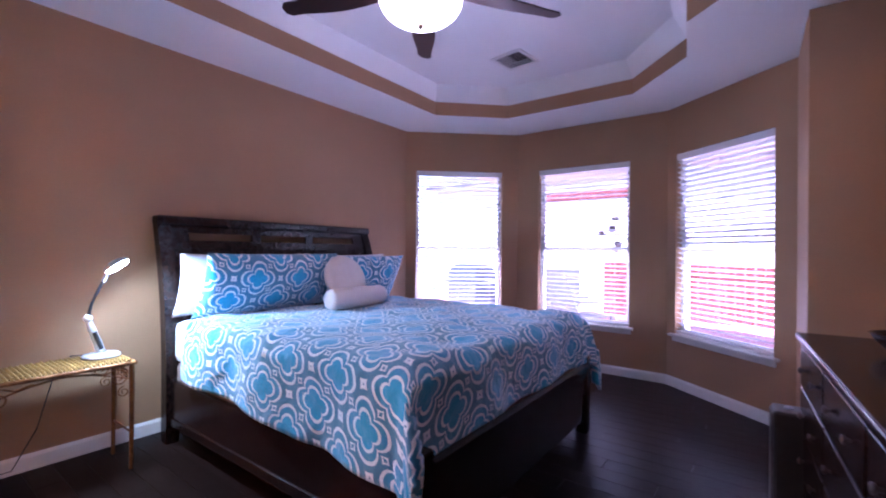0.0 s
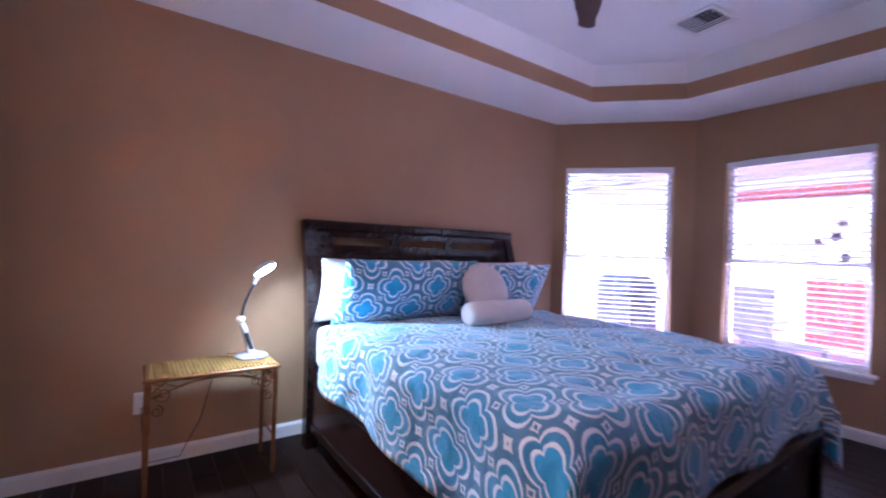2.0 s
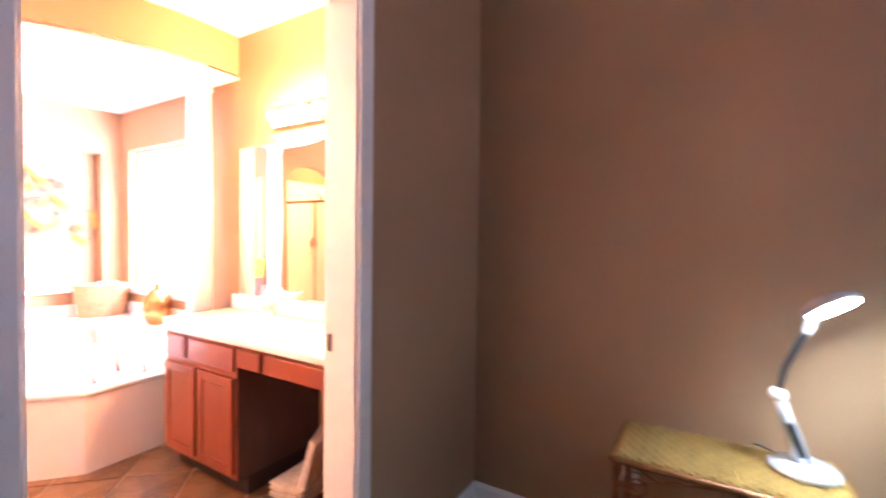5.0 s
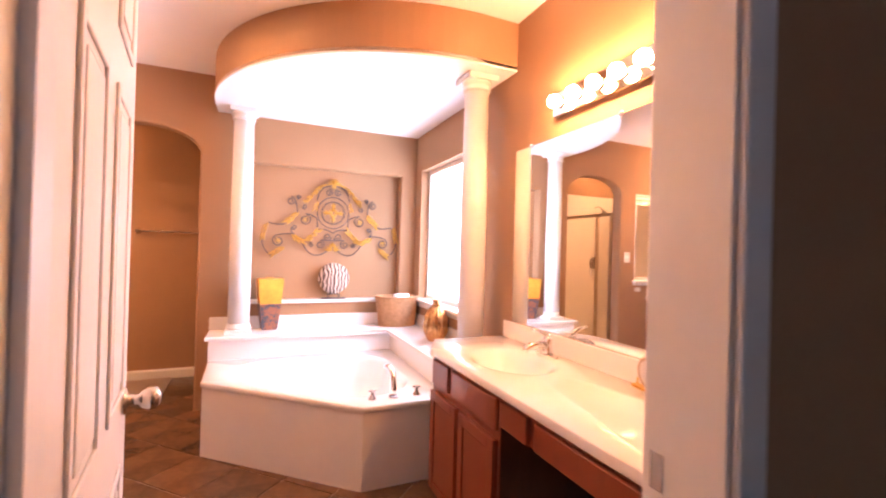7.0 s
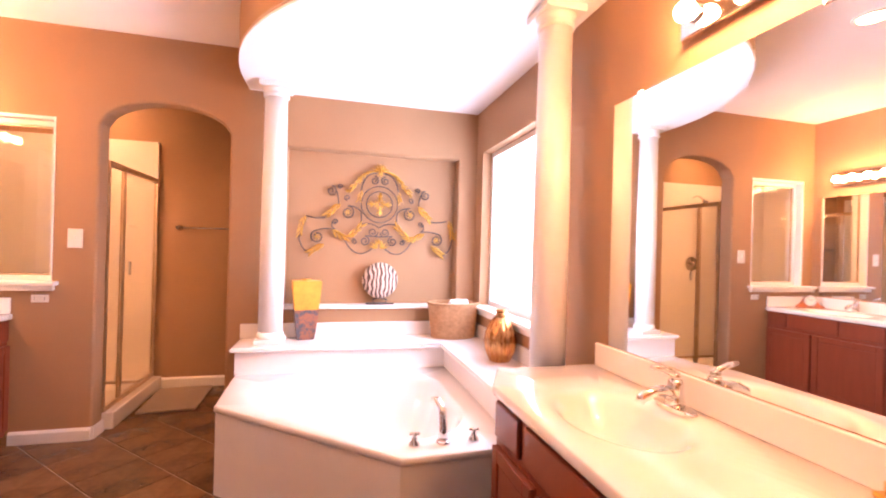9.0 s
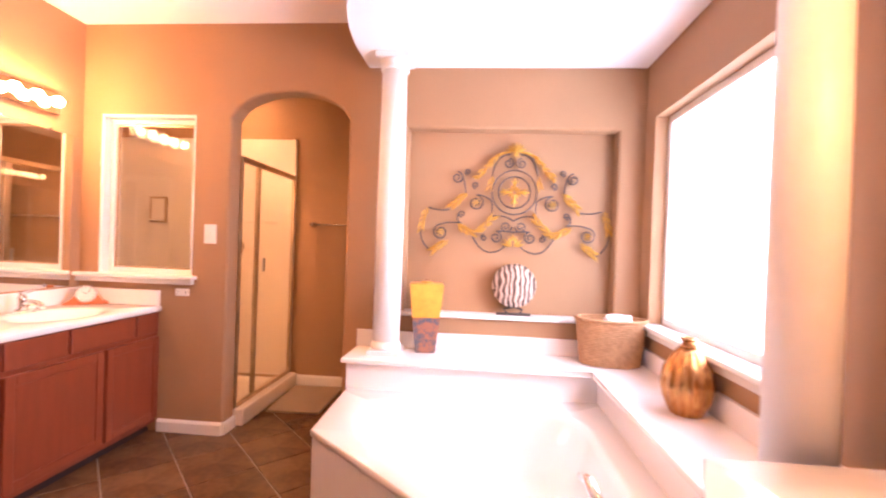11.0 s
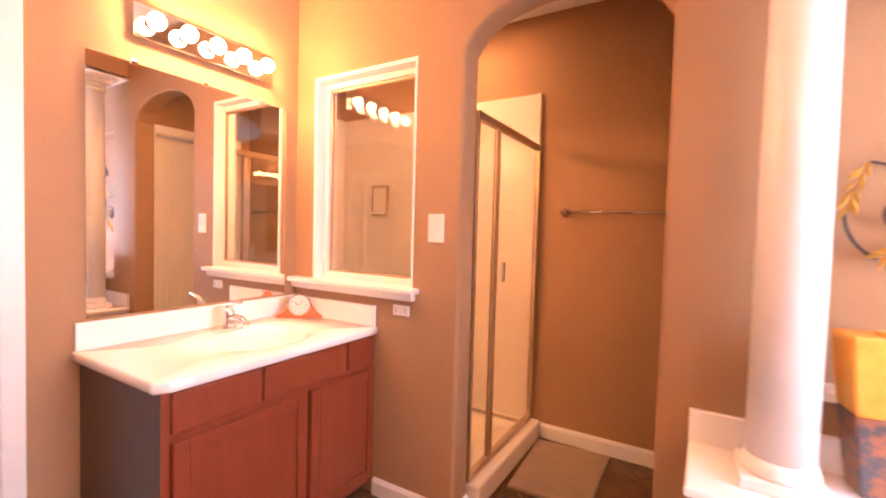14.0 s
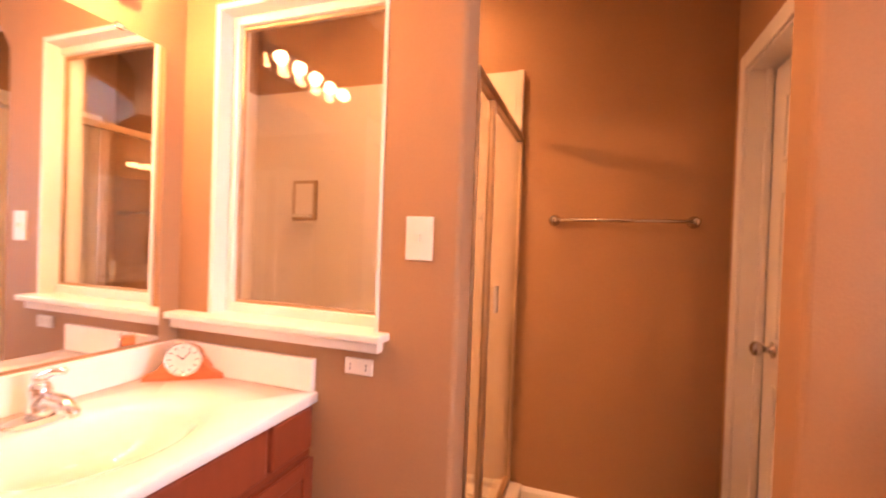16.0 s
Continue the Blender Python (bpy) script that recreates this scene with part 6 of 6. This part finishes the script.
def pergola():
    root = thing("patio_cover", "white patio roof on a red stained beam and posts", "patio cover")
    part("beam", box(-3.9, -0.98, 8.86, 9.04, 2.26, 2.44, 0.01), REDWOOD, root)
    for x in (-3.85, -1.16):
        part("post", box(x, x + 0.14, 8.88, 9.02, -0.10, 2.26, 0.008), REDWOOD, root)
    part("roof_panel", box(-4.0, 3.7, 5.32, 8.45, 2.62, 2.70, 0.01), STUCCO, root)


pergola()


def wind_chime(x, y, z):
    root = thing("wind_chime", "dark metal wind chime hanging outside the window", "wind chime", at=(x, y, z))
    part("bracket", tube([(-0.42, -0.02, 0.10), (0.06, 0, 0.10), (0.06, -0.62, 0.10)], 0.006, 6), IRON, root)
    part("hanging_wire", tube([(0.05, 0, 0.10), (0.05, 0, -0.55)], 0.003, 5), IRON, root)
    for i, (dx, dz) in enumerate(((-0.14, -0.07), (0.02, 0.10), (-0.02, -0.02), (0.05, -0.20), (0.02, -0.26))):
        part("ornament", lathe([(0.0, -0.035), (0.03, -0.02), (0.045, 0.0), (0.03, 0.02), (0.0, 0.035)], 10, m=pose(dx, 0, dz, 40 * i, 25)), IRON, root)


wind_chime(-1.03, 5.80, 1.53)


def patio_chair(x, y, turn):
    root = thing("patio_chair", "weathered grey slatted patio lounge chair", "chair", "patio chairs", at=(x, y, -0.10), turn=turn)
    for i in range(7):
        part("seat_slat", box(-0.28, 0.28, -0.30 + i * 0.09, -0.22 + i * 0.09, 0.38, 0.40, 0.004), OUTGREY, root)
    for i in range(7):
        part("back_slat", box(-0.28, 0.28, -0.012, 0.012, 0.05 + i * 0.10, 0.13 + i * 0.10, 0.004, m=pose(0, 0.34, 0.38, -22)), OUTGREY, root)
    for sx in (-0.27, 0.27):
        for sy in (-0.26, 0.30):
            part("leg", box(sx - 0.025, sx + 0.025, sy - 0.025, sy + 0.025, 0.0, 0.38, 0.004), OUTGREY, root)
        part("armrest", box(sx - 0.04, sx + 0.04, -0.30, 0.36, 0.60, 0.63, 0.006), OUTGREY, root)


patio_chair(-1.75, 7.0, 150)
patio_chair(-2.35, 7.6, 200)


def barbecue_grill(x, y, turn):
    root = thing("barbecue_grill", "charcoal grey cart grill with a closed lid on the patio", "grill", at=(x, y, -0.10), turn=turn)
    part("cart", box(-0.36, 0.36, -0.26, 0.26, 0.10, 0.80, 0.015), CHARCOAL, root)
    half = [(0.27 * math.cos(a), 0.27 * math.sin(a)) for a in [math.pi * i / 16 for i in range(17)]]
    part("lid", prism(half, -0.36, 0.36, 0.01), CHARCOAL, root).matrix_basis = pose(0, 0, 0.83, 90, 0, 90)
    part("lid_handle", tube([(-0.25, -0.24, 0.98), (-0.25, -0.30, 0.99), (0.25, -0.30, 0.99), (0.25, -0.24, 0.98)], 0.012, 8), CHROME, root)
    for s in (-1, 1):
        part("side_shelf", box(*sorted((s * 0.37, s * 0.68)), -0.22, 0.22, 0.77, 0.80, 0.006), CHARCOAL, root)
        part("wheel", lathe([(0.0, -0.02), (0.075, -0.02), (0.08, -0.01), (0.08, 0.01), (0.075, 0.02), (0.0, 0.02)], 24, m=pose(s * 0.38, -0.18, 0.08, 0, 90)), BLACKPLASTIC, root)
        part("leg", box(s * 0.33 - 0.02, s * 0.33 + 0.02, 0.20, 0.24, 0.0, 0.12), CHARCOAL, root)


barbecue_grill(-3.75, 6.95, 165)

# ---- floor pieces ----
plank_mesh = {}
y, row = 0.02, 0
count = 0
while y < 5.1:
    x = -2.99 - 0.45 * (row % 3) - 0.12 * (row % 2)
    while x < 1.3:
        x1 = min(x + 1.32, 1.36)
        xa = max(x, -2.99)
        if x1 - xa > 0.05 and not (y > 3.6 and xa > 0.6):
            key = round(x1 - xa, 3)
            if key not in plank_mesh:
                bm = box(0, key - 0.002, 0, 0.1225, -0.010, 0.0, 0.0012)
                me = bpy.data.meshes.new("plank")
                bm.to_mesh(me)
                bm.free()
                me.materials.append(PLANK)
                plank_mesh[key] = me
            ob = new("plank", plank_mesh[key])
            ob.parent = subfloor
            ob.location = (xa, y, 0)
        x += 1.32
    y += 0.125
    row += 1
floor_bath = bpy.data.objects["floor_bath"]
S = 0.335
me = bpy.data.meshes.new("tile")
bm = box(-S / 2 + 0.004, S / 2 - 0.004, -S / 2 + 0.004, S / 2 - 0.004, -0.008, 0.0, 0.002)
bm.to_mesh(me)
bm.free()
me.materials.append(TILE)
c = math.cos(math.pi / 4)
for i in range(-16, 17):
    for j in range(-16, 17):
        px, py = -0.6 + (i - j) * S * c, -2.3 + (i + j) * S * c
        if -2.75 < px < 0.95 and -4.45 < py < 0.05 and not (px < -1.75 and py < -2.3) and not (px < -2.4 and py < -1.0):
            t = new("tile", me)
            t.parent = floor_bath
            t.matrix_basis = pose(px, py, random.uniform(-0.0008, 0.0), 0, 0, 45)
